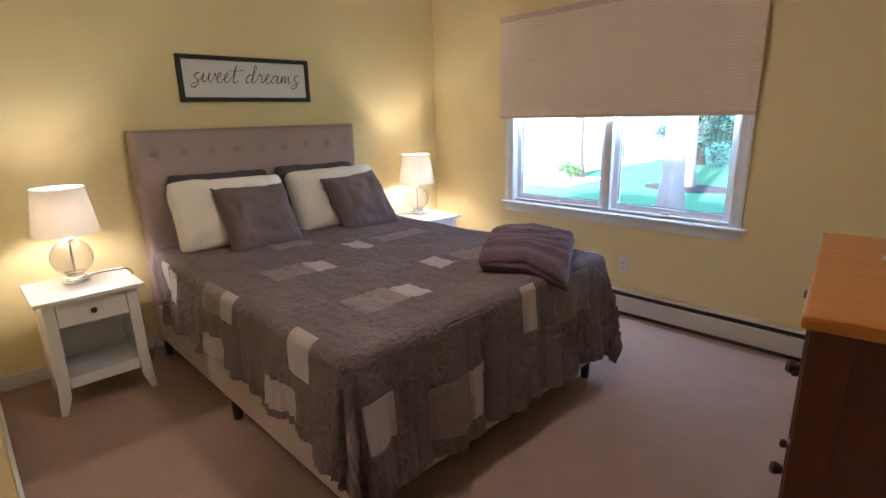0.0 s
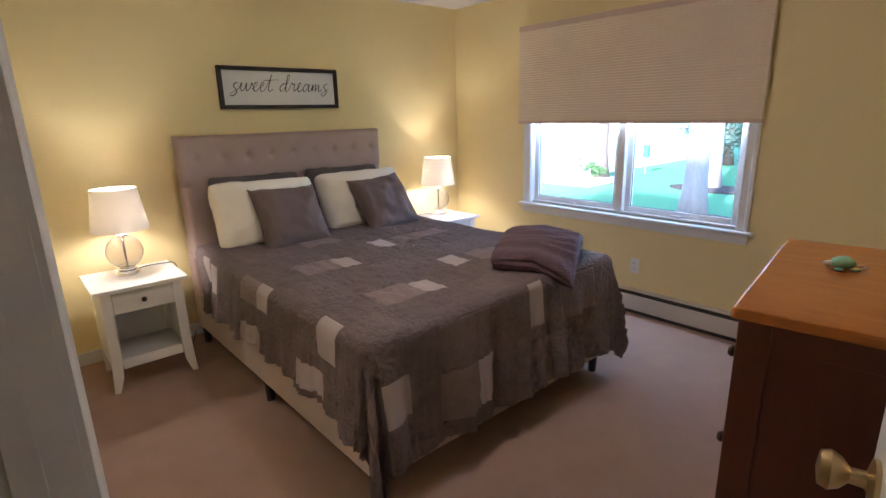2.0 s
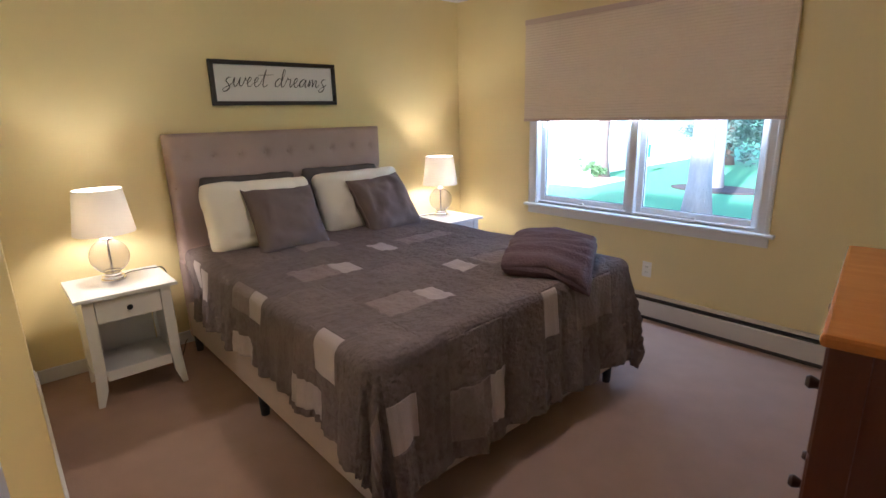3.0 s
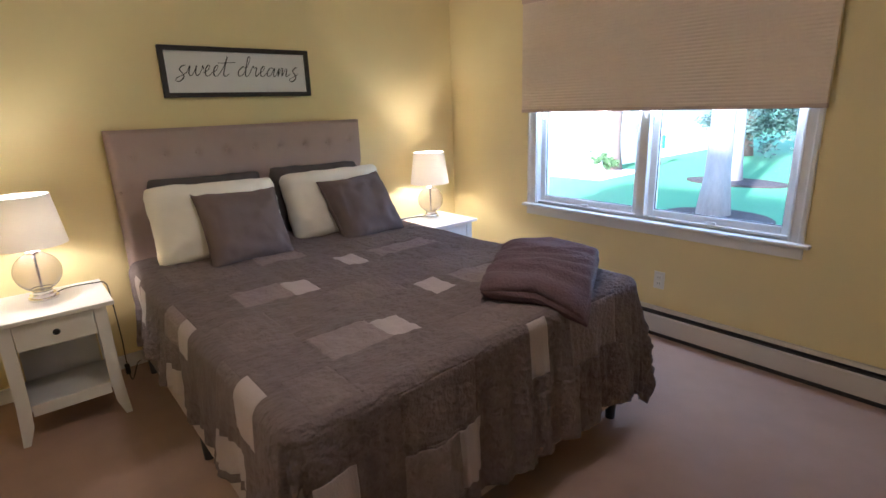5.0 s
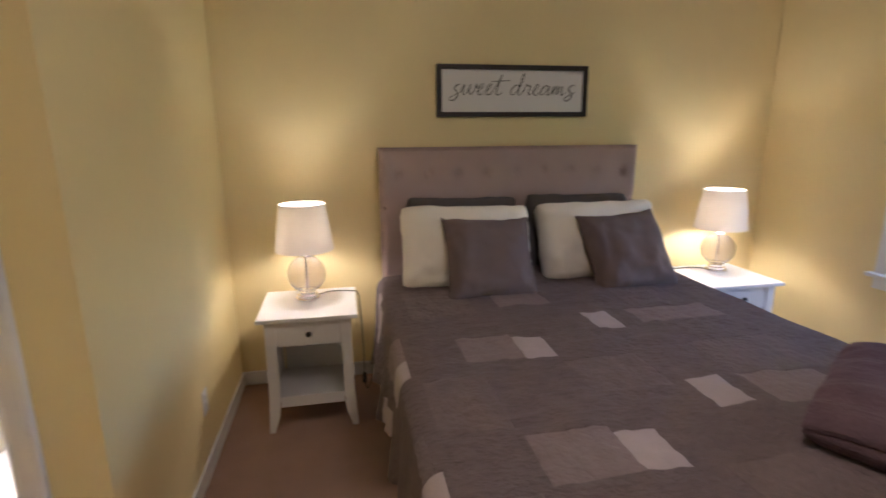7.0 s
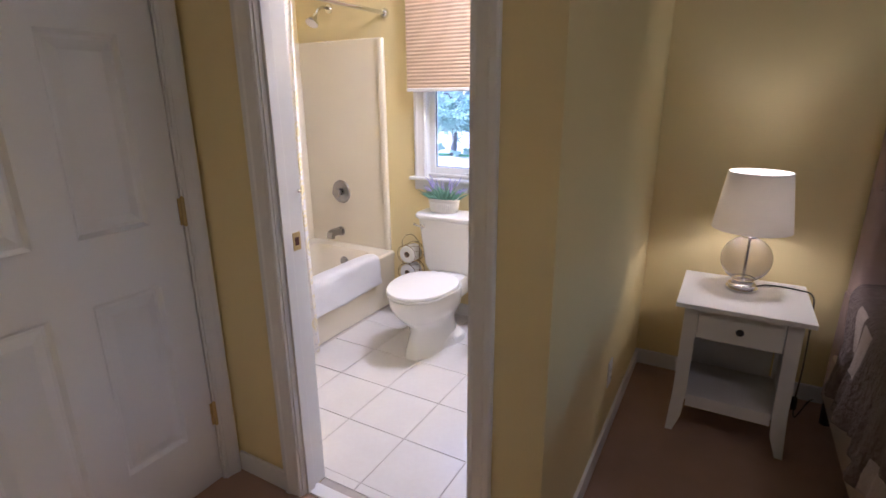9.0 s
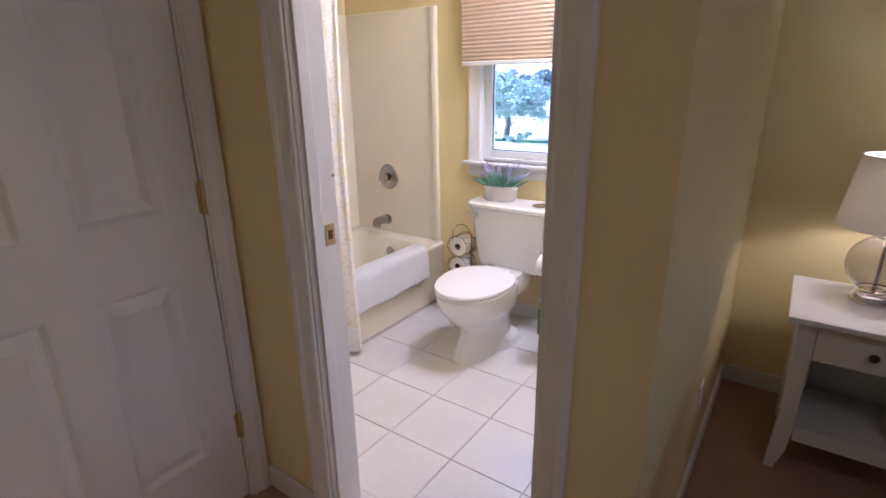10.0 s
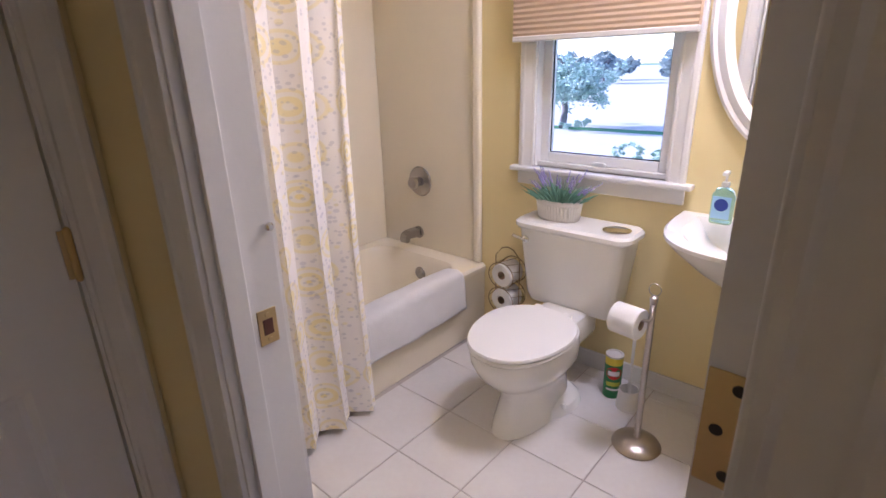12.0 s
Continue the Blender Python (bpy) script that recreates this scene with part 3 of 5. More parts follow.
def headboard_mesh():
    """Padded panel with two rows of button dimples."""
    buttons = [(-0.685 + 1.37 * i / 8, 1.255) for i in range(9)] + [(-0.77 + 0.171 * (i + 0.0), 1.065) for i in range(10)]

    def f(u, v):
        y, z = HB0 + (HB1 - HB0) * u, 0.16 + (HT - 0.16) * v
        e = min(u * (HB1 - HB0), (1 - u) * (HB1 - HB0), (1 - v) * (HT - 0.16))
        x = 0.142 - 0.03 * max(0, 1 - e / 0.03) ** 2
        for by, bz in buttons:
            d = math.hypot(y - by, z - bz)
            x -= 0.02 * math.exp(-(d / 0.02) ** 2) + 0.008 * math.exp(-(d / 0.06) ** 2)
        return (x, y, z)
    bm, vs, _ = grid(150, 70, f)
    rim = [vs[i][0] for i in range(151)] + [vs[150][j] for j in range(1, 71)] + [vs[i][70] for i in range(149, -1, -1)] + [vs[0][j] for j in range(69, 0, -1)]
    back = [bm.verts.new((0.03, v.co.y, v.co.z)) for v in rim]
    n = len(rim)
    for i in range(n):
        bm.faces.new((rim[i], rim[(i + 1) % n], back[(i + 1) % n], back[i]))
    bm.faces.new(back)
    return bm, buttons


hm, buttons = headboard_mesh()
hb = part("headboard", hm, LINEN, bed, "grey-brown tufted headboard", smooth=True)
for by, bz in buttons:
    part("button", lathe([(0.0, 0.007), (0.006, 0.0055), (0.0095, 0.0), (0.0085, -0.004)], (0.119, by, bz), 12, axis="x"), LINEN, hb, smooth=True)
part("lower_panel", boxes((0.035, 0.165, HB0 - 0.01, HB1 + 0.01, 0.06, 0.60), bev=0.012), LINEN, bed)
for y0, y1 in ((-0.815, -0.765), (0.76, 0.81)):
    part("side_rail", boxes((0.165, 2.31, y0, y1, 0.105, 0.335), bev=0.012), RAIL, bed, "beige upholstered side rail")
part("foot_rail", boxes((2.262, 2.312, -0.765, 0.76, 0.105, 0.335), bev=0.012), RAIL, bed, "beige upholstered foot rail")
for x, y in ((1.235, -0.79), (2.27, -0.775), (2.27, 0.755), (1.235, 0.785), (0.19, -0.79), (0.19, 0.785), (1.235, 0.0)):
    part("leg", lathe([(0.0, 0.0), (0.022, 0.0), (0.026, 0.105), (0.0, 0.106)], (x, y, 0), 16), BLACKP, bed, "black plastic leg", smooth=True)
part("slat_deck", boxes((0.17, 2.26, -0.764, 0.759, 0.26, 0.30)), RAIL, bed)
mattress = thing("mattress", (0, 0, 0.301), "white sheeted mattress under the quilt", "mattress")
part("ticking", boxes((0.18, 2.24, -0.775, 0.765, 0.0, 0.375), bev=0.05), SHEET, mattress, smooth=True)

# ---- quilt ----
QX0, QX1, QY0, QY1, QZ = 0.30, 2.28, -0.795, 0.785, 0.715
PATCHES = [  # cloth coordinates: pale squares and the taupe oblongs beside them
    (1.29, 1.46, -0.40, -0.285, 2), (1.25, 1.45, -0.61, -0.40, 1), (1.10, 1.27, -0.03, 0.085, 2), (1.08, 1.24, 0.185, 0.57, 1),
    (1.93, 2.09, -0.34, -0.22, 2), (1.90, 2.09, -0.57, -0.34, 1), (1.72, 1.88, 0.02, 0.135, 2), (1.72, 1.90, 0.20, 0.50, 1),
    (2.32, 2.53, 0.07, 0.17, 2), (2.34, 2.56, 0.30, 0.62, 1), (2.56, 2.77, -0.29, -0.18, 2), (2.56, 2.78, -0.50, -0.29, 1),
    (2.49, 2.66, -0.80, -0.66, 2), (2.46, 2.62, -1.02, -0.86, 1), (1.37, 1.50, -0.95, -0.81, 2), (1.16, 1.37, -0.95, -0.81, 1), (1.17, 1.38, -1.19, -1.07, 2),
    (1.98, 2.13, -0.97, -0.80, 2), (1.82, 1.98, -0.99, -0.82, 3), (1.81, 2.02, -1.15, -1.04, 2), (0.66, 0.80, -1.02, -0.86, 2), (0.50, 0.64, -0.98, -0.84, 2),
    (0.70, 0.95, -0.34, -0.10, 1), (0.80, 1.05, 0.24, 0.52, 3), (0.62, 1.0, -0.75, -0.45, 3), (1.50, 1.74, -0.28, -0.02, 3), (1.55, 1.85, -0.78, -0.58, 3),
    (2.10, 2.30, -0.14, 0.30, 3), (1.45, 1.70, 0.22, 0.62, 3), (2.60, 2.85, 0.05, 0.34, 3), (2.35, 2.55, -0.50, -0.20, 3), (2.1, 2.3, -0.75, -0.6, 3),
]


def quilt_mesh():
    lo_x, hi_x, lo_y, hi_y = QX0, QX1 + 0.575, QY0 - 0.385, QY1 + 0.42
    nx, ny = 170, 190
    r = 0.055
    bm = bmesh.new()

    def place(px, py):
        dx = max(0.0, px - QX1)
        dy = max(0.0, QY0 - py) - max(0.0, py - QY1)   # positive towards -y
        d = math.hypot(dx, dy)
        cx, cy = min(px, QX1), min(max(py, QY0), QY1)
        if d > 0 and abs(uyd := dy) > 0 and px < QX0 + 0.5:
            cx += 0.27 * min(1.0, abs(uyd) / 0.2) * (1 - (px - QX0) / 0.5)
        crown = 0.012 * (1 - ((cy) / 0.8) ** 4) + 0.01 * noise.noise((px * 3, py * 3, 0.0))
        pucker = 0.006 * noise.noise((px * 9, py * 28, 1.7)) + 0.0065 * noise.noise((px * 30, py * 9, 4.0)) + 0.006 * abs(noise.noise((px * 11 + py * 4, py * 4, 7.0)))
        if d < 1e-6:
            return Vector((cx, cy, QZ + crown + pucker))
        ux, uy = dx / d, -dy / d
        arc = min(d, r * math.pi / 2)
        a = arc / r
        out, down = r * math.sin(a), r * (1 - math.cos(a))
        rest = max(0.0, d - r * math.pi / 2)
        rest *= 1 + 0.24 * max(0.0, min(1.0, (px - 1.45) / 0.83)) ** 2 * max(0.0, -uy)
        along = (py if ux > abs(uy) else px)
        corner = 4 * ux * ux * uy * uy
        ang = math.atan2(uy, ux)
        fold = 0.016 * math.sin(along * 17 + 1.3) + 0.012 * math.sin(along * 41 + 0.4 + 2.0 * math.sin(along * 5)) + 0.02 * noise.noise((along * 5, 0.3, 2.0))
        fold = fold * (1 - corner) + corner * 0.045 * math.sin(ang * 9 + 0.5)
        flare = 0.09 + 0.05 * corner
        s = min(1.0, rest / 0.3)
        out += rest * flare + fold * s + 0.018 * noise.noise((along * 42, rest * 3, 8.0)) * s + 0.006 * noise.noise((px * 26, py * 26, 3.0)) * s
        z = QZ - down - rest * (0.985 - 0.06 * corner)
        z = max(z, 0.012 + 0.01 * noise.noise((px * 8, py * 8, 9)))
        return Vector((cx + ux * out, cy + uy * out, z + crown * (1 - s)))
    xs = sorted({*[lo_x + (hi_x - lo_x) * i / nx for i in range(nx + 1)], *[p[k] for p in PATCHES for k in (0, 1) if lo_x < p[k] < hi_x]})
    ys = sorted({*[lo_y + (hi_y - lo_y) * i / ny for i in range(ny + 1)], *[p[k] for p in PATCHES for k in (2, 3) if lo_y < p[k] < hi_y]})
    sheets = {}
    for i in range(len(xs) - 1):
        for j in range(len(ys) - 1):
            mx, my = (xs[i] + xs[i + 1]) / 2, (ys[j] + ys[j + 1]) / 2
            key = -1
            for k, (x0, x1, y0, y1, tone) in enumerate(PATCHES):
                if x0 < mx < x1 and y0 < my < y1:
                    key = k
                    break
            sheets.setdefault(key, []).append((i, j))
    bm.free()
    out = {}
    for key, cells in sheets.items():
        sb = bmesh.new()
        got = {}
        for i, j in cells:
            q = []
            for a in ((i, j), (i + 1, j), (i + 1, j + 1), (i, j + 1)):
                if a not in got:
                    got[a] = sb.verts.new(place(xs[a[0]], ys[a[1]]))
                q.append(got[a])
            sb.faces.new(q)
        bmesh.ops.recalc_face_normals(sb, faces=sb.faces)
        if sum(f.normal.z for f in sb.faces) + sum(f.normal.x for f in sb.faces) - sum(f.normal.y for f in sb.faces) < 0:
            bmesh.ops.reverse_faces(sb, faces=sb.faces)
        bmesh.ops.solidify(sb, geom=list(sb.faces), thickness=0.008)
        out[key] = sb
    return out


pieces = quilt_mesh()
quilt = tagged(part("quilt", pieces.pop(-1), Q0, smooth="all"), "charcoal patchwork quilt with pale squares draped over the bed", "quilt")
for key in sorted(pieces):
    tone = PATCHES[key][4]
    part("patch", pieces[key], (Q0, Q1, Q2, Q3)[tone], quilt, ("", "taupe oblong patch", "pale square patch", "")[tone], smooth="all")


def pillow(name, w, h, t, material, m, label, category, group="", welt=False, seed=0.0, ears=0.05):
    """A stuffed rectangle in local axes: x its width, z its height, y its thickness; pinched corners and soft creases."""
    def side(s):
        def f(u, v):
            a, b = 2 * u - 1, 2 * v - 1
            ea, eb = math.copysign(abs(a) ** 0.8, a), math.copysign(abs(b) ** 0.8, b)
            puff = max(0.0, (1 - abs(a) ** 3.4) * (1 - abs(b) ** 3.0)) ** (0.5 if welt else 0.36)
            blunt = 1 - (0.0 if welt else 0.07) * (abs(a) * abs(b)) ** 5
            pin = 1 - ears * (1 - abs(b) ** 2) * abs(a) ** 3
            pinz = 1 - ears * 1.2 * (1 - abs(a) ** 2) * abs(b) ** 3
            cr = 0.022 * noise.noise((a * 2.0 + seed, b * 2.4, s * 3 + seed)) + 0.007 * noise.noise((a * 5 + seed, b * 4, s * 2)) + 0.006 * abs(noise.noise((a * 7 + b * 5 + seed, b * 9 - a * 3, s)))
            wave = 0.008 * noise.noise((a * 4 + seed * 3, b * 4, 2.0))
            return Vector((ea * w / 2 * pin * blunt + wave * abs(a) ** 4, s * (t / 2 * puff + cr * puff) + 0.010 * noise.noise((a * 3 + seed, b * 3, 5.0)), eb * h / 2 * pinz * blunt + wave * abs(b) ** 4))
        return f
    bm = bmesh.new()
    grid(44, 40, side(1), bm)
    grid(44, 40, side(-1), bm)
    bmesh.ops.remove_doubles(bm, verts=bm.verts, dist=1e-4)
    ob = tagged(part(name, bm, material, smooth="all"), label, category, group)
    ob.matrix_world = m
    if welt:
        pts = []
        n = 30
        f = side(1)
        for k in range(n):
            pts.append(f(k / n, 0))
        for k in range(n):
            pts.append(f(1, k / n))
        for k in range(n):
            pts.append(f(1 - k / n, 1))
        for k in range(n):
            pts.append(f(0, 1 - k / n))
        part("piping", tube([(p.x, p.y, p.z) for p in pts], 0.006, 6, closed=True), material, ob, smooth="all")
    return ob


# x of the pillow runs along y of the room; leaning back against the headboard
def lean(x, y, z, back, spin=0.0, yaw=0.0):
    return Matrix.Translation((x, y, z)) @ pose(0, 0, 0, 0, 0, 90 + yaw) @ pose(0, 0, 0, -back, 0, 0) @ pose(0, 0, 0, 0, spin, 0)


pillow("pillow_sham", 0.66, 0.48, 0.13, SHAM, lean(0.235, -0.34, 0.897, 10, 1), "charcoal pillow sham leaning on the headboard", "pillow", "back pillows", seed=1)
pillow("pillow_sham", 0.66, 0.48, 0.13, SHAM, lean(0.235, 0.36, 0.897, 10, 1), "charcoal pillow sham leaning on the headboard", "pillow", "back pillows", seed=2)
pillow("bed_pillow", 0.72, 0.46, 0.25, CASE, lean(0.435, -0.366, 0.887, 23, 1.5), "cream bed pillow propped against a dark sham", "pillow", "cream pillows", seed=3)
pillow("bed_pillow", 0.71, 0.46, 0.25, CASE, lean(0.435, 0.388, 0.887, 23, 0), "cream bed pillow propped against a dark sham", "pillow", "cream pillows", seed=4)
pillow("throw_cushion", 0.45, 0.45, 0.19, GREYC, lean(0.652, -0.30, 0.870, 34, 2, 0), "square grey-brown throw cushion with piped edge", "cushion", "throw cushions", True, 5, 0.085)
pillow("throw_cushion", 0.45, 0.45, 0.19, GREYC, lean(0.652, 0.44, 0.870, 34, -3, 2), "square grey-brown throw cushion tilted on a cream pillow", "cushion", "throw cushions", True, 6, 0.085)


THROW_X, THROW_Y, THROW_TURN = 2.085, 0.465, 33


throw = thing("throw_blanket", (THROW_X, THROW_Y, 0.727), "folded mauve-brown plush throw on the foot of the bed", "blanket", turn=THROW_TURN)


def throw_fold(k):
    """One layer of a plush blanket folded in three, rounded at the folds, its corner hanging over the bed's foot."""
    ca, sa = math.cos(radians(THROW_TURN)), math.sin(radians(THROW_TURN))
    t, z0, ins = 0.050, 0.004 + k * 0.036, (0.012, 0.0, 0.005)[k]

    def f(u, v):
        a = 2 * math.pi * v
        c, s = math.cos(a), math.sin(a)
        x = math.copysign(abs(c) ** 0.18, c) * (0.225 - ins)
        zz = math.copysign(abs(s) ** 0.6, s) * t / 2
        y = (-0.335 + ins) + (0.67 - 2 * ins) * u
        zz *= min(1.0, min(u, 1 - u) / 0.04) ** 0.5
        x += 0.014 * noise.noise((y * 5, k * 3.0, 1.0)) + 0.06 * max(0.0, abs(y) - 0.26) * (-1 if x > 0 else 1)
        y += 0.012 * noise.noise((x * 7, k * 2.0, 4.0)) - math.copysign(0.05 * max(0.0, abs(x) - 0.15), y)
        w = 0.012 * noise.noise((x * 4, y * 5, 2.0)) + k * 0.009 * noise.noise((x * 4 + y * 5, y * 9, 3.0)) + k * 0.010 * abs(noise.noise((x * 5 + y * 4, y * 13 - x * 8, 6.0)))
        wx = THROW_X + x * ca - y * sa
        over, back = max(0.0, wx - 2.22), max(0.0, 1.74 - wx)
        dome = -0.05 * (y / 0.33) ** 2 * (k * 0.3) - 0.04 * (x / 0.22) ** 2 * (k * 0.25)
        return Vector((x - 0.2 * over * ca, y + 0.2 * over * sa, z0 + t / 2 + zz + max(w, -0.012) + dome - 1.0 * over ** 1.5 - 0.2 * back))
    bm, vs, _ = grid(72, 60, f)
    bm.faces.new(vs[0][:-1])
    bm.faces.new(vs[-1][:-1])
    bmesh.ops.remove_doubles(bm, verts=bm.verts, dist=1e-5)
    return bm


for k in range(3):
    part("fold", throw_fold(k), PLUSH, throw, smooth="all")

# ---- nightstands ----


def nightstand(loc, label):
    """Local axes: x towards the room, y along the wall, the top 0.465 deep and 0.485 wide."""
    ob = thing("nightstand", loc, label, "nightstand", "nightstands by the bed")
    d, w, h = 0.465, 0.485, 0.617
    part("top", boxes((-d / 2, d / 2, -w / 2, w / 2, h - 0.02, h), bev=0.003), NSWHITE, ob)
    fx, sy = d / 2 - 0.03, w / 2 - 0.035
    for s in (-1, 1):
        poly = [(s * sy, h - 0.021), (s * (sy - 0.052), h - 0.021), (s * (sy - 0.048), 0.20), (s * (sy - 0.04), 0.085), (s * (sy - 0.012), 0.0), (s * (sy + 0.016), 0.0), (s * (sy + 0.012), 0.06), (s * (sy + 0.004), 0.2)]
        part("leg", prism(poly, fx - 0.028, fx, "x"), NSWHITE, ob)
        poly = [(s * sy, h - 0.021), (s * (sy - 0.04), h - 0.021), (s * (sy - 0.03), 0.0), (s * sy, 0.0)]
        part("leg", prism(poly, -d / 2 + 0.035, -d / 2 + 0.063, "x"), NSWHITE, ob)
        part("side_panel", boxes((-d / 2 + 0.064, fx - 0.029, s * (sy - 0.012) - 0.008, s * (sy - 0.012) + 0.008, 0.125, h - 0.021)), NSWHITE, ob)
    part("back_panel", boxes((-d / 2 + 0.036, -d / 2 + 0.046, -sy + 0.041, sy - 0.041, 0.125, h - 0.021)), NSWHITE, ob)
    part("shelf", boxes((-d / 2 + 0.065, fx - 0.0235, -sy + 0.021, sy - 0.021, 0.155, 0.172)), NSWHITE, ob)
    part("shelf_rail", boxes((fx - 0.022, fx - 0.004, -sy + 0.05, sy - 0.05, 0.135, 0.192), bev=0.002), NSWHITE, ob)
    dr = part("drawer", boxes((fx - 0.02, fx - 0.003, -sy + 0.054, sy - 0.054, h - 0.155, h - 0.03), bev=0.003), NSWHITE, ob, "white drawer front")
    part("drawer_box", boxes((-d / 2 + 0.07, fx - 0.021, -sy + 0.06, sy - 0.06, h - 0.15, h - 0.04)), NSWHITE, ob)
    part("knob", lathe([(0.0, 0.026), (0.011, 0.024), (0.015, 0.017), (0.011, 0.009), (0.006, 0.0)], (fx - 0.003, 0, h - 0.092), 20, axis="x"), BLACKP, dr, "black round knob", smooth=True)
    return ob


ns1 = nightstand((0.367, -1.197, 0), "white one-drawer nightstand with open shelf between wall and bed")
ns2 = nightstand((0.367, 1.262, 0), "white one-drawer nightstand in the corner by the window")


def table_lamp(loc, label, watts):
    ob = thing("table_lamp", loc, label, "table lamp", "bedside lamps")
    part("base", lathe([(0.0, 0.0), (0.062, 0.0), (0.064, 0.006), (0.062, 0.012), (0.053, 0.014), (0.053, 0.02), (0.055, 0.026), (0.048, 0.031), (0.043, 0.033), (0.043, 0.041), (0.04, 0.044), (0.0, 0.045)]), CHROME, ob, "chrome stepped base", smooth=True)
    R, zc = 0.099, 0.139
    a0, a1 = -1.13, 1.30
    ball = [(R * math.cos(a0 + (a1 - a0) * i / 28), zc + R * math.sin(a0 + (a1 - a0) * i / 28)) for i in range(29)]
    Ri = R - 0.004
    inner = [(Ri * math.cos(a1 - (a1 - a0) * i / 28), zc + Ri * math.sin(a1 - (a1 - a0) * i / 28)) for i in range(29)]
    part("globe", lathe(ball + inner + [ball[0]], seg=48), AMBER, ob, "smoky clear glass globe", smooth="all")
    part("rod", lathe([(0.0, 0.045), (0.007, 0.045), (0.006, 0.09), (0.008, 0.14), (0.006, 0.19), (0.007, 0.235), (0.0, 0.235)], seg=14), CHROME, ob, "chrome rod inside the globe", smooth=True)
    part("neck", lathe([(0.0, 0.234), (0.03, 0.234), (0.031, 0.242), (0.02, 0.25), (0.017, 0.262), (0.019, 0.27), (0.019, 0.305), (0.0, 0.306)], seg=24), CHROME, ob, "chrome socket", smooth=True)
    part("harp", tube([(0.0, 0.022, 0.30), (0.0, 0.04, 0.33), (0.0, 0.045, 0.42), (0.0, 0.02, 0.49), (0.0, 0.0, 0.50), (0.0, -0.02, 0.49), (0.0, -0.045, 0.42), (0.0, -0.04, 0.33), (0.0, -0.022, 0.30)], 0.002, 6), CHROME, ob)
    rb, rt, z0, z1 = 0.152, 0.118, 0.272, 0.512
    part("shade", lathe([(rb, z0), (rt, z1), (rt - 0.0025, z1), (rb - 0.0025, z0), (rb, z0)], seg=64), LSHADE, ob, "white tapered drum shade, lit", smooth=True)
    part("shade_rim", lathe([(rt + 0.0008, z1 - 0.006), (rt + 0.0008, z1 + 0.001), (rt - 0.0035, z1 + 0.001), (rt - 0.0035, z1 - 0.006), (rt + 0.0008, z1 - 0.006)], seg=64), SHEET, ob)
    bulb = bpy.data.materials.get("warm_bulb")
    if not bulb:
        bulb = bpy.data.materials.new("warm_bulb")
        bulb.use_nodes = True
        b = bulb.node_tree.nodes["Principled BSDF"]
        b.inputs["Emission Color"].default_value = (1.0, 0.83, 0.60, 1)
        b.inputs["Emission Strength"].default_value = 6.0
    part("bulb", lathe([(0.0, 0.306), (0.012, 0.307), (0.016, 0.325), (0.028, 0.352), (0.029, 0.37), (0.02, 0.388), (0.0, 0.394)], seg=20), bulb, ob, "glowing frosted bulb", smooth="all").visible_shadow = False
    lamp("bulb_light", "POINT", watts, (1.0, 0.86, 0.66), Matrix.Translation((loc[0], loc[1], loc[2] + 0.365)), 0.028)
    return ob


table_lamp((0.305, -1.207, 0.618), "lit glass-globe table lamp with white shade on a nightstand", 0.54)
table_lamp((0.275, 1.30, 0.618), "lit glass-globe table lamp with white shade by the corner", 1.0)


def cord(name, pts, label, plug=None):
    ob = thing(name, pts[0], label, "power cord")
    o = Vector(pts[0])
    cu = [Vector(p) - o for p in pts]
    part("cable", tube(curve_through(cu, 8), 0.0032, 6), BLACKP, ob, smooth="all")
    if plug:
        p = Vector(plug) - o
        part("plug", boxes((p.x - 0.014, p.x + 0.014, p.y - 0.012, p.y + 0.012, p.z - 0.03, p.z + 0.03), bev=0.006), BLACKP, ob, "black switch block")
    return ob


cord("lamp_cord", [(0.26, -1.155, 0.622), (0.21, -1.10, 0.622), (0.22, -0.99, 0.622), (0.27, -0.945, 0.622), (0.29, -0.935, 0.55), (0.27, -0.925, 0.3), (0.25, -0.925, 0.12), (0.22, -0.91, 0.012), (0.20, -0.87, 0.09), (0.12, -0.84, 0.07)], "thin black cord hanging from the lamp beside the bed", (0.235, -0.925, 0.09))
cord("lamp_cord", [(0.24, 1.26, 0.622), (0.20, 1.2, 0.622), (0.20, 1.08, 0.622), (0.22, 1.01, 0.622), (0.2, 1.0, 0.56), (0.12, 0.99, 0.3), (0.06, 0.985, 0.04)], "thin black cord running behind the corner nightstand")

# ---- sign ----
sign = thing("wall_sign", (0.002, 0.018, 1.715), "white wooden sweet dreams sign in a black frame", "wall sign")
part("board", boxes((0, 0.016, -0.435, 0.435, -0.12, 0.12)), SIGNB, sign, "whitewashed board")
for y0, y1, z0, z1 in ((-0.46, 0.46, 0.118, 0.145), (-0.46, 0.46, -0.145, -0.118), (-0.46, -0.433, -0.118, 0.118), (0.433, 0.46, -0.118, 0.118)):
    part("frame_bar", boxes((0, 0.032, y0, y1, z0, z1), bev=0.002), BLACKW, sign, "black frame")


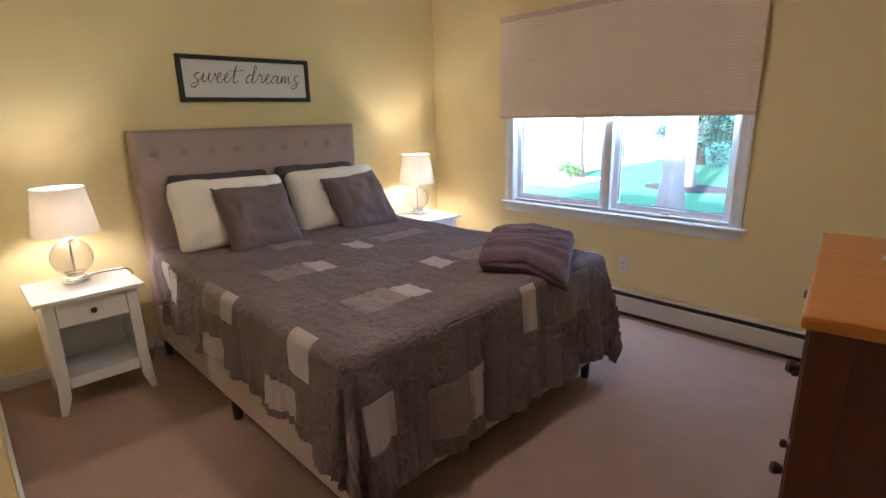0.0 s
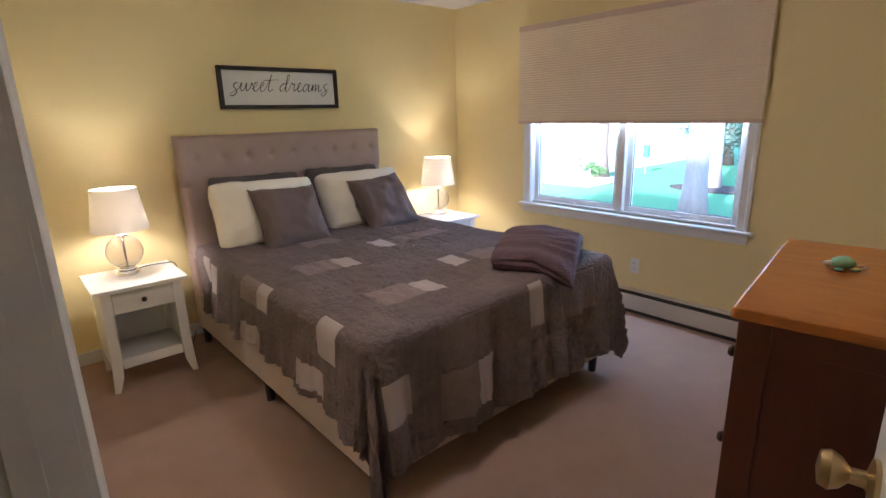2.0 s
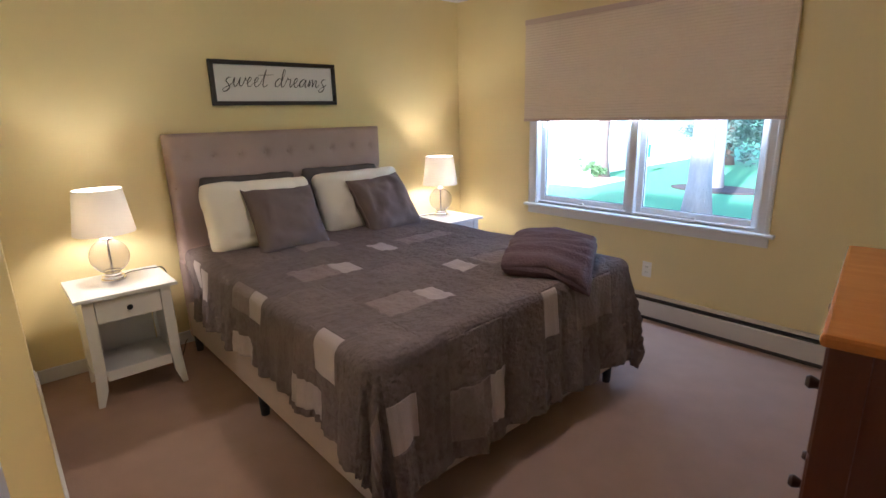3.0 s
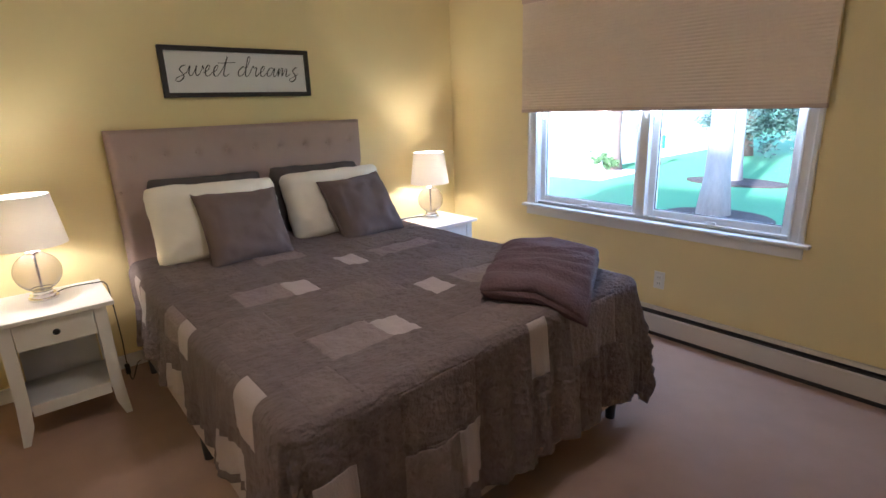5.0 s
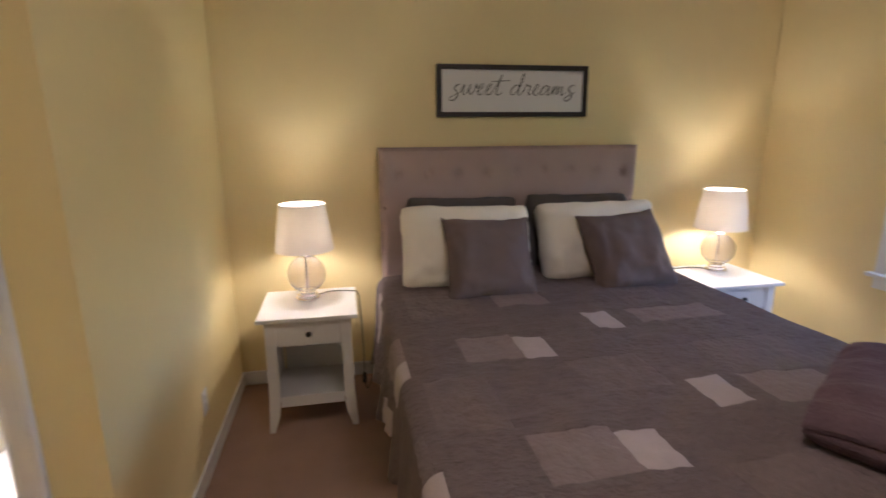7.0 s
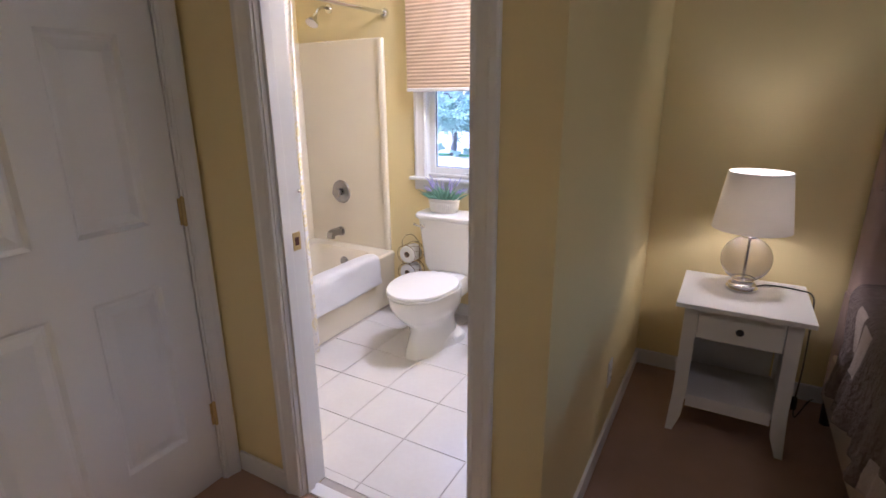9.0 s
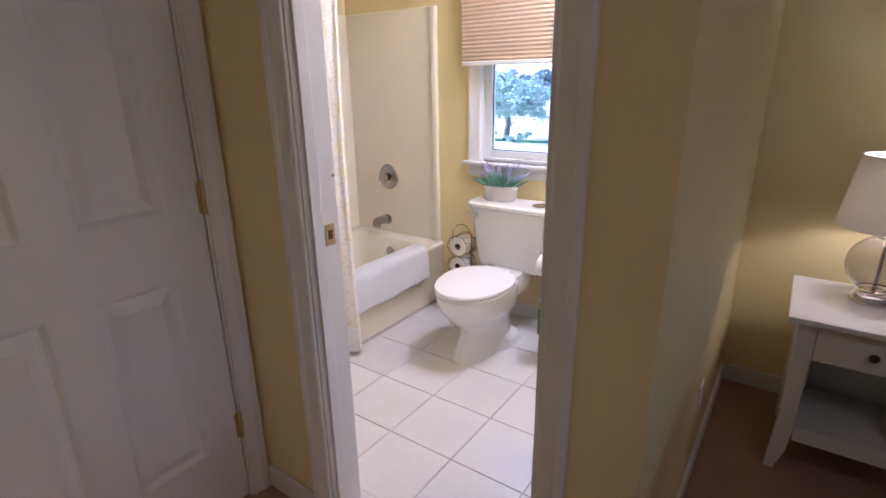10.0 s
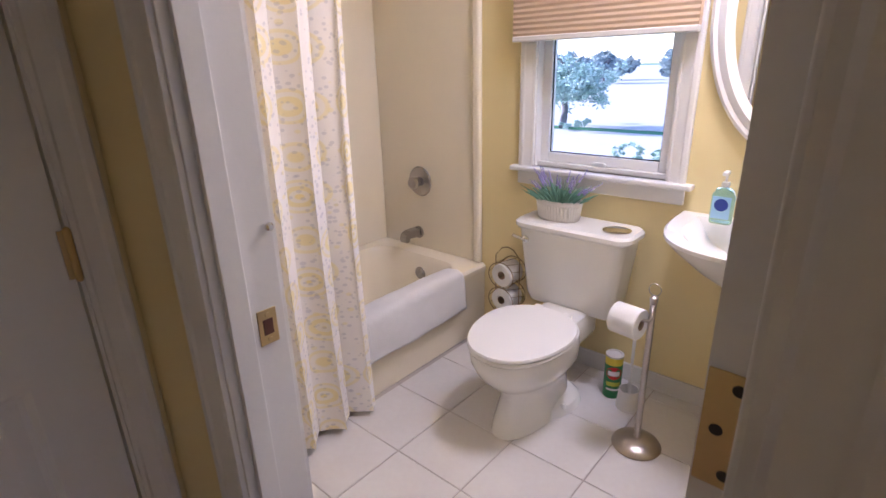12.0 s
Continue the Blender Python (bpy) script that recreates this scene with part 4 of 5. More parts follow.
# pen strokes of a joined-up hand: baseline at 0, small letters one unit high
SCRIPT = {
    "s": (0.80, ((0.66, 0.93), (0.42, 0.9), (0.22, 0.58), (0.45, 0.25), (0.6, -0.1), (0.36, -0.46), (0.06, -0.5), (0.02, -0.25), (0.42, 0.02), (0.8, 0.3))),
    "w": (1.30, ((0.0, 0.3), (0.2, 0.92), (0.16, 0.25), (0.34, 0.0), (0.58, 0.42), (0.72, 0.95), (0.68, 0.28), (0.88, 0.03), (1.12, 0.5), (1.2, 0.95), (1.3, 0.6))),
    "e": (0.68, ((0.0, 0.3), (0.3, 0.5), (0.48, 0.86), (0.34, 1.0), (0.15, 0.6), (0.2, 0.1), (0.42, 0.0), (0.68, 0.3))),
    "t": (0.85, ((0.0, 0.3), (0.3, 1.0), (0.5, 1.85), (0.38, 1.0), (0.3, 0.2), (0.48, 0.0), (0.8, 0.25))),
    "d": (1.10, ((0.72, 0.75), (0.45, 0.92), (0.1, 0.5), (0.14, 0.06), (0.45, 0.12), (0.78, 0.8), (1.0, 1.7), (0.86, 1.9), (0.74, 1.2), (0.7, 0.2), (0.86, 0.0), (1.1, 0.3))),
    "r": (0.80, ((0.0, 0.3), (0.22, 1.0), (0.32, 0.82), (0.55, 0.84), (0.5, 0.3), (0.6, 0.0), (0.8, 0.3))),
    "a": (1.02, ((0.68, 0.7), (0.45, 0.9), (0.1, 0.5), (0.14, 0.06), (0.42, 0.14), (0.74, 0.85), (0.68, 0.2), (0.8, 0.0), (1.02, 0.3))),
    "m": (1.25, ((0.0, 0.3), (0.15, 0.85), (0.1, 0.05), (0.35, 0.8), (0.48, 0.75), (0.48, 0.05), (0.74, 0.76), (0.88, 0.7), (0.86, 0.15), (1.0, 0.0), (1.25, 0.3))),
}


def handwriting(text, x, width, high, slant, pen):
    """Words written with a pen on a board that faces +x, centred on y = 0."""
    bm = bmesh.new()
    total = sum(SCRIPT[c][0] if c in SCRIPT else 0.62 for c in text)
    unit, at = width / total, 0.0
    for c in text:
        if c not in SCRIPT:
            at += 0.62
            continue
        adv, pts = SCRIPT[c]
        strokes = [pts] + ([((-0.25, 1.22), (0.4, 1.24), (1.25, 1.32))] if c == "t" else [])
        for st in strokes:
            line = curve_through([(x, (at + a + slant * b) * unit - width / 2, (b - 0.35) * high) for a, b in st])
            fall = [0] + [1 if q.z < p.z else 0 for p, q in zip(line, line[1:])]
            tube(line, [pen * (1.25 if d else 0.75) for d in fall], 6, bm)
        at += adv
    return bm


part("lettering", handwriting("sweet dreams", 0.0165, 0.76, 0.062, 0.18, 0.0026), INK, sign, "thin black handwriting", smooth="all")

# ---- chest of drawers ----
chest = thing("chest_of_drawers", (3.423, -0.411, 0), "orange-brown wooden chest of drawers with dark round knobs", "dresser", turn=7.8)
CD, CW, CH = 0.46, 0.625, 1.145
part("top", boxes((-0.012, CD + 0.01, -CW / 2 - 0.018, CW / 2 + 0.018, CH - 0.024, CH), bev=0.007), WOOD_LIT, chest, "polished wooden top")
for s in (-1, 1):
    y = s * (CW / 2 - 0.01)
    part("side_frame", boxes((0, 0.055, y - 0.01, y + 0.01, 0, CH - 0.025), (CD - 0.055, CD, y - 0.01, y + 0.01, 0, CH - 0.025), (0.055, CD - 0.055, y - 0.01, y + 0.01, CH - 0.075, CH - 0.025), (0.055, CD - 0.055, y - 0.01, y + 0.01, 0.06, 0.13), bev=0.002), WOOD_SHADED, chest)
    part("side_panel", boxes((0.054, CD - 0.054, y - 0.004 - 0.001, y + 0.004, 0.129, CH - 0.074)), WOOD_SHADED, chest)
part("back_panel", boxes((CD - 0.012, CD - 0.002, -CW / 2 + 0.021, CW / 2 - 0.021, 0.05, CH - 0.026)), WOOD_SHADED, chest)
part("plinth", boxes((0.012, 0.03, -CW / 2 + 0.021, CW / 2 - 0.021, 0.0, 0.09)), WOOD_SHADED, chest)
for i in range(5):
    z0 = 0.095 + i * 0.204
    dr = part("drawer", boxes((-0.004, 0.016, -CW / 2 + 0.024, CW / 2 - 0.024, z0, z0 + 0.196), bev=0.004), WOOD_SHADED, chest)
    for y in (-0.22, 0.22):
        part("knob", lathe([(0.0, -0.026), (0.009, -0.025), (0.0125, -0.019), (0.01, -0.011), (0.006, -0.004)], (0, y, z0 + 0.1), 18, axis="x"), KNOBW, dr, "dark wooden knob", smooth=True)
part("drawer_cases", boxes((0.017, CD - 0.02, -CW / 2 + 0.03, CW / 2 - 0.03, 0.1, CH - 0.03)), WOOD_SHADED, chest)

turtle = thing("turtle_figurine", (3.54, -0.33, CH + 0.001), "small green glass turtle ornament with pale head on the dresser", "ornament", turn=215)


def turtle_piece(bits):
    bm = bmesh.new()
    for c, r, sc in bits:
        for v in bmesh.ops.create_icosphere(bm, subdivisions=2, radius=r)["verts"]:
            v.co = Vector((v.co.x * sc[0] + c[0], v.co.y * sc[1] + c[1], max(v.co.z, -0.35 * r) * sc[2] + c[2])) * 0.78
    return bm


part("shell", turtle_piece([((0, 0, 0.016), 0.03, (1.1, 0.9, 0.75))]), SHELL, turtle, "mottled green shell", smooth="all")
part("head", turtle_piece([((0.037, 0, 0.016), 0.011, (1.2, 0.85, 0.8)), ((0.028, 0, 0.012), 0.008, (1.3, 0.8, 0.8))]), POT, turtle, "pale head", smooth="all")
for fx_, fy_ in ((0.02, 0.026), (0.02, -0.026), (-0.022, 0.024), (-0.022, -0.024)):
    part("flipper", turtle_piece([((fx_, fy_, 0.004), 0.011, (1.2, 0.9, 0.5))]), SHELL, turtle, smooth="all")
part("tail", turtle_piece([((-0.044, 0, 0.008), 0.012, (1.5, 0.7, 0.6))]), CLEAR, turtle, "clear glass tail", smooth="all")

# ---- bathroom ----
tub = thing("bathtub", (0, 0, 0), "almond acrylic bathtub with apron along the far wall", "bathtub")
TX0, TX1, TY0, TY1, TZ = BX + 0.003, 1.52, BS + 0.003, -3.33, 0.385


def tub_mesh():
    """A rimmed block with a rounded hollow."""
    bm = bmesh.new()
    def ring(x0, x1, y0, y1, z, r, n=8):
        out = []
        for cx, cy, a0 in ((x1 - r, y1 - r, 0), (x0 + r, y1 - r, 90), (x0 + r, y0 + r, 180), (x1 - r, y0 + r, 270)):
            for k in range(n + 1):
                a = radians(a0 + 90 * k / n)
                out.append(bm.verts.new((cx + r * math.cos(a), cy + r * math.sin(a), z)))
        return out
    rings = [ring(TX0, TX1, TY0, TY1 - 0.012, 0.0, 0.004), ring(TX0, TX1, TY0, TY1 - 0.008, TZ - 0.05, 0.004), ring(TX0, TX1, TY0, TY1, TZ - 0.035, 0.006), ring(TX0, TX1, TY0, TY1, TZ - 0.012, 0.008), ring(TX0 + 0.004, TX1 - 0.004, TY0 + 0.004, TY1 - 0.012, TZ, 0.01),
             ring(TX0 + 0.11, TX1 - 0.07, TY0 + 0.07, TY1 - 0.085, TZ - 0.002, 0.12), ring(TX0 + 0.125, TX1 - 0.085, TY0 + 0.085, TY1 - 0.10, TZ - 0.025, 0.12), ring(TX0 + 0.20, TX1 - 0.25, TY0 + 0.13, TY1 - 0.14, 0.09, 0.12), ring(TX0 + 0.26, TX1 - 0.30, TY0 + 0.19, TY1 - 0.19, 0.07, 0.1)]
    for a, b in zip(rings, rings[1:]):
        n = len(a)
        for i in range(n):
            bm.faces.new((a[i], a[(i + 1) % n], b[(i + 1) % n], b[i]))
    bm.faces.new(rings[-1])
    bm.faces.new(rings[0])
    return bm


part("basin", tub_mesh(), ACRYL, tub, smooth=True)
part("overflow", lathe([(0.0, 0.014), (0.024, 0.013), (0.034, 0.006), (0.036, 0.0)], (TX0 + 0.165, -3.66, 0.30), 24, axis="x"), WORN, tub, "chrome overflow plate", smooth=True)
surround = thing("tub_surround", (0, 0, 0), "almond tub surround panels up the walls", "tub surround", kind="structure")
part("end_panel", boxes((BX, BX + 0.02, BS + 0.02, -3.40, TZ, 1.80), bev=0.006), ACRYL, surround)
part("flange", boxes((BX, BX + 0.035, -3.40, -3.355, TZ, 1.80), bev=0.012), ACRYL, surround)
part("back_panel", boxes((BX, 1.54, BS, BS + 0.02, TZ, 1.80), bev=0.006), ACRYL, surround)
part("far_panel", boxes((1.522, 1.545, BS + 0.02, -3.36, 0.0, 1.80), bev=0.006), ACRYL, surround)

valve = thing("shower_valve", (BX + 0.02, -3.775, 0.775), "chrome shower valve plate with clear knob", "shower valve")
part("escutcheon", lathe([(0.0, 0.02), (0.03, 0.02), (0.05, 0.014), (0.078, 0.008), (0.084, 0.0)], seg=40, axis="x"), WORN, valve, smooth=True)
part("knob", lathe([(0.02, 0.018), (0.02, 0.03), (0.03, 0.036), (0.034, 0.05), (0.03, 0.068), (0.0, 0.072)], seg=10, axis="x"), WORN, valve, "faceted knob")
spout = thing("tub_spout", (BX + 0.02, -3.80, 0.475), "chrome tub spout below the valve", "faucet")
part("spout_body", prism([(0.0, 0.028), (0.09, 0.028), (0.125, 0.016), (0.135, -0.01), (0.128, -0.032), (0.105, -0.032), (0.1, -0.012), (0.0, -0.02)], -0.024, 0.024, "y"), WORN, spout)
part("spout_ring", lathe([(0.036, 0.0), (0.036, 0.006), (0.03, 0.01), (0.0, 0.01)], seg=24, axis="x"), WORN, spout, smooth=True)
head = thing("shower_fixture", (BX, -3.80, 1.96), "chrome shower head on a short arm", "shower head")
part("arm", tube([(0.0, 0, 0.04), (0.06, 0, 0.045), (0.11, 0, 0.02), (0.14, 0, -0.02)], 0.009, 10), CHROME, head, smooth="all")
hd = lathe([(0.0, 0.0), (0.014, 0.0), (0.018, -0.03), (0.04, -0.055), (0.042, -0.07), (0.0, -0.072)], seg=24)
hdo = part("spray_face", hd, CHROME, head, smooth=True)
hdo.matrix_basis = pose(0.135, 0, -0.012, 0, -35, 0)
part("arm_flange", lathe([(0.03, 0.0), (0.028, 0.008), (0.0, 0.01)], (0, 0, 0.04), 20, axis="x"), CHROME, head, smooth=True)
rod = thing("curtain_rod", (BX, -3.345, 1.94), "white metal shower curtain rod", "curtain rod")
part("rod", lathe([(0.0, 0.0), (0.0125, 0.0), (0.0125, 1.64), (0.0, 1.64)], seg=16, axis="x"), CHROME, rod, smooth=True)
part("end_cap", lathe([(0.028, 0.0), (0.028, 0.012), (0.018, 0.025), (0.0, 0.026)], seg=20, axis="x"), CHROME, rod, smooth=True)


def curtain_mesh():
    x0, x1, zt, zb = 0.77, 1.46, 1.915, 0.03
    bm = bmesh.new()
    uvl = bm.loops.layers.uv.new("UVMap")
    nu, nv = 130, 40

    def f(u, v):
        z = zt + (zb - zt) * v
        squeeze = 1.0 - 0.10 * math.sin(math.pi * min(1, v * 0.9)) * 0.6
        x = x1 - (x1 - x0) * (1 - u) * squeeze
        amp = 0.028 + 0.012 * v
        ph = u * 2 * math.pi * 4.6
        y = -3.275 + amp * math.sin(ph + 0.4 * math.sin(v * 3)) + 0.006 * math.sin(ph * 2.3 + v * 2)
        return Vector((x + 0.012 * math.sin(ph * 2), y, z))
    bm, vs, fs = grid(nu, nv, f, bm)
    for i in range(nu):
        for j in range(nv):
            fc = fs[i * nv + j]
            for lp, (a, b) in zip(fc.loops, ((i, j), (i + 1, j), (i + 1, j + 1), (i, j + 1))):
                lp[uvl].uv = (a / nu * 1.05, b / nv * 1.9)
    return bm


curtain = thing("shower_curtain", (0, 0, 0), "cream shower curtain printed with yellow medallions and grey leaves", "shower curtain")
part("cloth", curtain_mesh(), CURTAIN, curtain, smooth="all")
part("liner", grid(60, 12, lambda u, v: Vector((0.97 + 0.53 * u, -3.375 + 0.018 * math.sin(u * 30), 1.91 - 1.4 * v)))[0], SHEET, curtain, "white liner inside the tub", smooth="all")
for k in range(7):
    part("ring", tube([(0.96 + k * 0.085, -3.345 + 0.022 * math.sin(a), 1.932 + 0.03 * math.cos(a)) for a in (2 * math.pi * i / 14 for i in range(14))], 0.002, 6, closed=True), CHROME, curtain)


def draped_towel():
    """A towel folded over the tub's front rim."""
    prof = [(-3.455, 0.25), (-3.445, 0.33), (-3.43, 0.385), (-3.40, 0.402), (-3.345, 0.405), (-3.315, 0.392), (-3.308, 0.34), (-3.303, 0.27), (-3.300, 0.215)]
    def f(u, v):
        k = v * (len(prof) - 1)
        i = min(int(k), len(prof) - 2)
        t = k - i
        y = prof[i][0] * (1 - t) + prof[i + 1][0] * t
        z = prof[i][1] * (1 - t) + prof[i + 1][1] * t
        x = 0.13 + 0.66 * u
        return Vector((x + 0.006 * noise.noise((z * 20, u * 3, 0)), y + 0.006 * noise.noise((x * 7, v * 6, 2)), z + 0.008 * noise.noise((x * 5, v * 4, 7)) - (0.012 * u if v > 0.6 else 0)))
    bm, _, _ = grid(50, 36, f)
    bmesh.ops.recalc_face_normals(bm, faces=bm.faces)
    bmesh.ops.solidify(bm, geom=list(bm.faces), thickness=-0.013)
    return bm


tagged(part("towel", draped_towel(), TOWEL, smooth="all"), "white terry towel folded over the tub's rim", "towel")

# ceiling lights
def ceiling_dome(loc, label, material, k=1.0):
    ob = thing("ceiling_light", loc, label, "ceiling light")
    part("canopy", lathe([(0.0, 0.0), (0.15 * k, 0.0), (0.15 * k, -0.02), (0.13 * k, -0.025), (0.0, -0.025)]), WHITE, ob, smooth=True)
    part("diffuser", lathe([(0.128 * k, -0.025), (0.122 * k, -0.055), (0.09 * k, -0.085), (0.045 * k, -0.1), (0.0, -0.104)]), material, ob, "lit frosted glass", smooth="all")
    return ob


ceiling_dome((0.34, -2.16, H), "frosted dome ceiling light in the bathroom", glow("lit_frosted_glass", (1.0, 0.93, 0.85), BATH_GLOW), 1.6)
# unseen fill light, its place on the bedroom ceiling assumed
ceiling_dome((2.25, -0.35, H), "unseen warm dome added as fill light in the bedroom", glow("warm_fill_glass", (1.0, 0.80, 0.56), ROOM_FILL_GLOW))

# toilet
toilet = thing("toilet", (0.012, -2.762, 0), "white porcelain two-piece toilet with lid closed", "toilet")


def egg(x0, x1, w, z, n=40, p=2.0):
    """An egg-shaped ring: blunt at the back (x0), round at the front (x1)."""
    out = []
    for i in range(n):
        a = 2 * math.pi * i / n
        c, s = math.cos(a), math.sin(a)
        xm = x0 + (x1 - x0) * 0.42
        x = xm + ((x1 - xm) if c > 0 else (xm - x0)) * math.copysign(abs(c) ** (2 / p if c < 0 else 1), c)
        out.append((x, w / 2 * math.copysign(abs(s) ** (0.92), s), z))
    return out


def loft(rings, bm=None, cap=(True, True)):
    bm = bm or bmesh.new()
    rs = [[bm.verts.new(p) for p in r] for r in rings]
    for a, b in zip(rs, rs[1:]):
        n = len(a)
        for i in range(n):
            bm.faces.new((a[i], a[(i + 1) % n], b[(i + 1) % n], b[i]))
    if cap[0]:
        bm.faces.new(rs[0])
    if cap[1]:
        bm.faces.new(rs[-1])
    return bm


part("bowl", loft([egg(0.13, 0.59, 0.215, 0.0, p=3), egg(0.13, 0.58, 0.205, 0.04, p=3), egg(0.14, 0.535, 0.185, 0.13, p=3), egg(0.145, 0.545, 0.215, 0.18, p=2.8), egg(0.15, 0.60, 0.285, 0.225, p=2.6), egg(0.155, 0.645, 0.34, 0.275, p=2.4), egg(0.16, 0.675, 0.362, 0.33, p=2.3), egg(0.165, 0.682, 0.362, 0.365, p=2.3), egg(0.165, 0.678, 0.355, 0.375, p=2.3)]), PORC, toilet, smooth=True)
part("foot_flange", loft([egg(0.10, 0.42, 0.30, 0.0, p=3), egg(0.11, 0.41, 0.28, 0.035, p=3), egg(0.13, 0.39, 0.21, 0.06, p=3)]), PORC, toilet, smooth=True)
part("bolt_cap", lathe([(0.014, 0.0), (0.013, 0.012), (0.007, 0.02), (0.0, 0.021)], (0.30, 0.128, 0.03), 14), PORC, toilet, smooth=True)
part("deck", boxes((-0.02, 0.22, -0.11, 0.11, 0.24, 0.372), bev=0.03), PORC, toilet, smooth=True)
part("seat", loft([egg(0.215, 0.676, 0.372, 0.377), egg(0.21, 0.680, 0.382, 0.384), egg(0.215, 0.676, 0.375, 0.393)]), PORC, toilet, smooth=True)
part("lid", loft([egg(0.21, 0.678, 0.375, 0.3955), egg(0.205, 0.682, 0.384, 0.402), egg(0.21, 0.678, 0.378, 0.411), egg(0.25, 0.65, 0.31, 0.416), egg(0.33, 0.57, 0.18, 0.418)]), NSWHITE, toilet, "white closed lid", smooth=True)
part("seat_hinge", boxes((0.185, 0.235, -0.085, -0.05, 0.374, 0.405), (0.185, 0.235, 0.05, 0.085, 0.374, 0.405), bev=0.006), NSWHITE, toilet, smooth=True)


def rounded(x0, x1, y0, y1, z, r, n=6):
    out = []
    for cx, cy, a0 in ((x1 - r, y1 - r, 0), (x0 + r, y1 - r, 90), (x0 + r, y0 + r, 180), (x1 - r, y0 + r, 270)):
        for k in range(n + 1):
            a = radians(a0 + 90 * k / n)
            out.append((cx + r * math.cos(a), cy + r * math.sin(a), z))
    return out


part("tank", loft([rounded(-0.075, 0.08, -0.19, 0.19, 0.36, 0.03), rounded(-0.08, 0.095, -0.205, 0.205, 0.40, 0.035), rounded(-0.085, 0.112, -0.238, 0.238, 0.69, 0.04), rounded(-0.085, 0.112, -0.238, 0.238, 0.70, 0.04)]), PORC, toilet, smooth=True)
part("tank_lid", loft([rounded(-0.088, 0.120, -0.25, 0.25, 0.701, 0.05), rounded(-0.09, 0.130, -0.262, 0.262, 0.712, 0.06), rounded(-0.09, 0.130, -0.262, 0.262, 0.728, 0.06), rounded(-0.082, 0.118, -0.25, 0.25, 0.738, 0.05)]), PORC, toilet, smooth=True)
lv = lathe([(0.016, 0.0), (0.016, 0.006), (0.008, 0.01), (0.0, 0.011)], (0.112, -0.195, 0.655), 18, axis="x")
tube([(0.122, -0.195, 0.655), (0.127, -0.215, 0.658), (0.13, -0.25, 0.668)], [0.006, 0.006, 0.0075], 8, lv)
part("flush_lever", lv, CHROME, toilet, "chrome flush lever", smooth="all")
dish = thing("small_dish", (0.045, -2.585, 0.7385), "small round silver dish on the toilet tank", "dish")
part("plate", lathe([(0.0, 0.0), (0.052, 0.0), (0.056, 0.005), (0.05, 0.006), (0.045, 0.003), (0.0, 0.003)], seg=32), CHROME, dish, smooth=True)

# lavender pot
plant = thing("lavender_pot", (0.02, -2.86, 0.7385), "lavender plant in a white ribbed oval pot on the tank", "potted plant")
prof = [(0.0, 0.0), (0.062, 0.0), (0.066, 0.004), (0.074, 0.07), (0.077, 0.074), (0.077, 0.088), (0.07, 0.088), (0.068, 0.07), (0.0, 0.068)]
part("pot", lathe(prof, seg=48, sx=0.85, sy=1.38), POT, plant, "white ribbed pot", smooth=True)
rb = bmesh.new()
for k in range(46):
    a = 2 * math.pi * k / 46
    x0, y0, x1, y1 = 0.0665 * 0.85 * math.cos(a), 0.0665 * 1.38 * math.sin(a), 0.0738 * 0.85 * math.cos(a), 0.0738 * 1.38 * math.sin(a)
    tube([(x0, y0, 0.008), (x1, y1, 0.066)], 0.0028, 5, rb)
part("ribs", rb, POT, plant, smooth="all")
rng = random.Random(4)
lf = bmesh.new()
for k in range(260):
    a, rr = rng.uniform(0, 2 * math.pi), rng.uniform(0, 1) ** 0.6
    b = Vector((0.045 * rr * math.cos(a), 0.08 * rr * math.sin(a), 0.066))
    out = Vector((math.cos(a) * rr * 0.8, math.sin(a) * rr * 1.25, 1)).normalized()
    ln = rng.uniform(0.05, 0.12)
    side = out.cross(Vector((rng.uniform(-1, 1), rng.uniform(-1, 1), 0.2))).normalized() * rng.uniform(0.002, 0.0035)
    bend = Vector((math.cos(a), math.sin(a), -0.3)) * ln * 0.25 * rr
    p0, p1, p2 = b, b + out * ln * 0.55 + bend * 0.3, b + out * ln + bend
    v = [lf.verts.new(q) for q in (p0 - side, p0 + side, p1 + side * 1.2, p1 - side * 1.2, p2)]
    lf.faces.new(v[:4])
    lf.faces.new((v[3], v[2], v[4]))
for k in range(26):
    a, rr = rng.uniform(0, 2 * math.pi), rng.uniform(0.25, 1)
    b = Vector((0.03 * rr * math.cos(a), 0.055 * rr * math.sin(a), 0.066))
    out = Vector((math.cos(a) * rr * 0.8, math.sin(a) * rr * 1.6, 1)).normalized()
    ln = rng.uniform(0.12, 0.19)
    tube([b, b + out * ln], 0.0012, 4, lf)
    fl = bmesh.new()
    for j in range(9):
        c = b + out * (ln * (0.66 + 0.042 * j)) + Vector((rng.uniform(-1, 1), rng.uniform(-1, 1), 0)) * 0.003
        vs = bmesh.ops.create_icosphere(fl, subdivisions=1, radius=0.0052 * (1.15 - 0.07 * j))["verts"]
        for v in vs:
            v.co = Vector((v.co.x, v.co.y, v.co.z * 0.8)) + c
    part("flower_spike", fl, LAV, plant, "purple flower spike")
part("foliage", lf, LEAF, plant, "thin grey-green leaves")

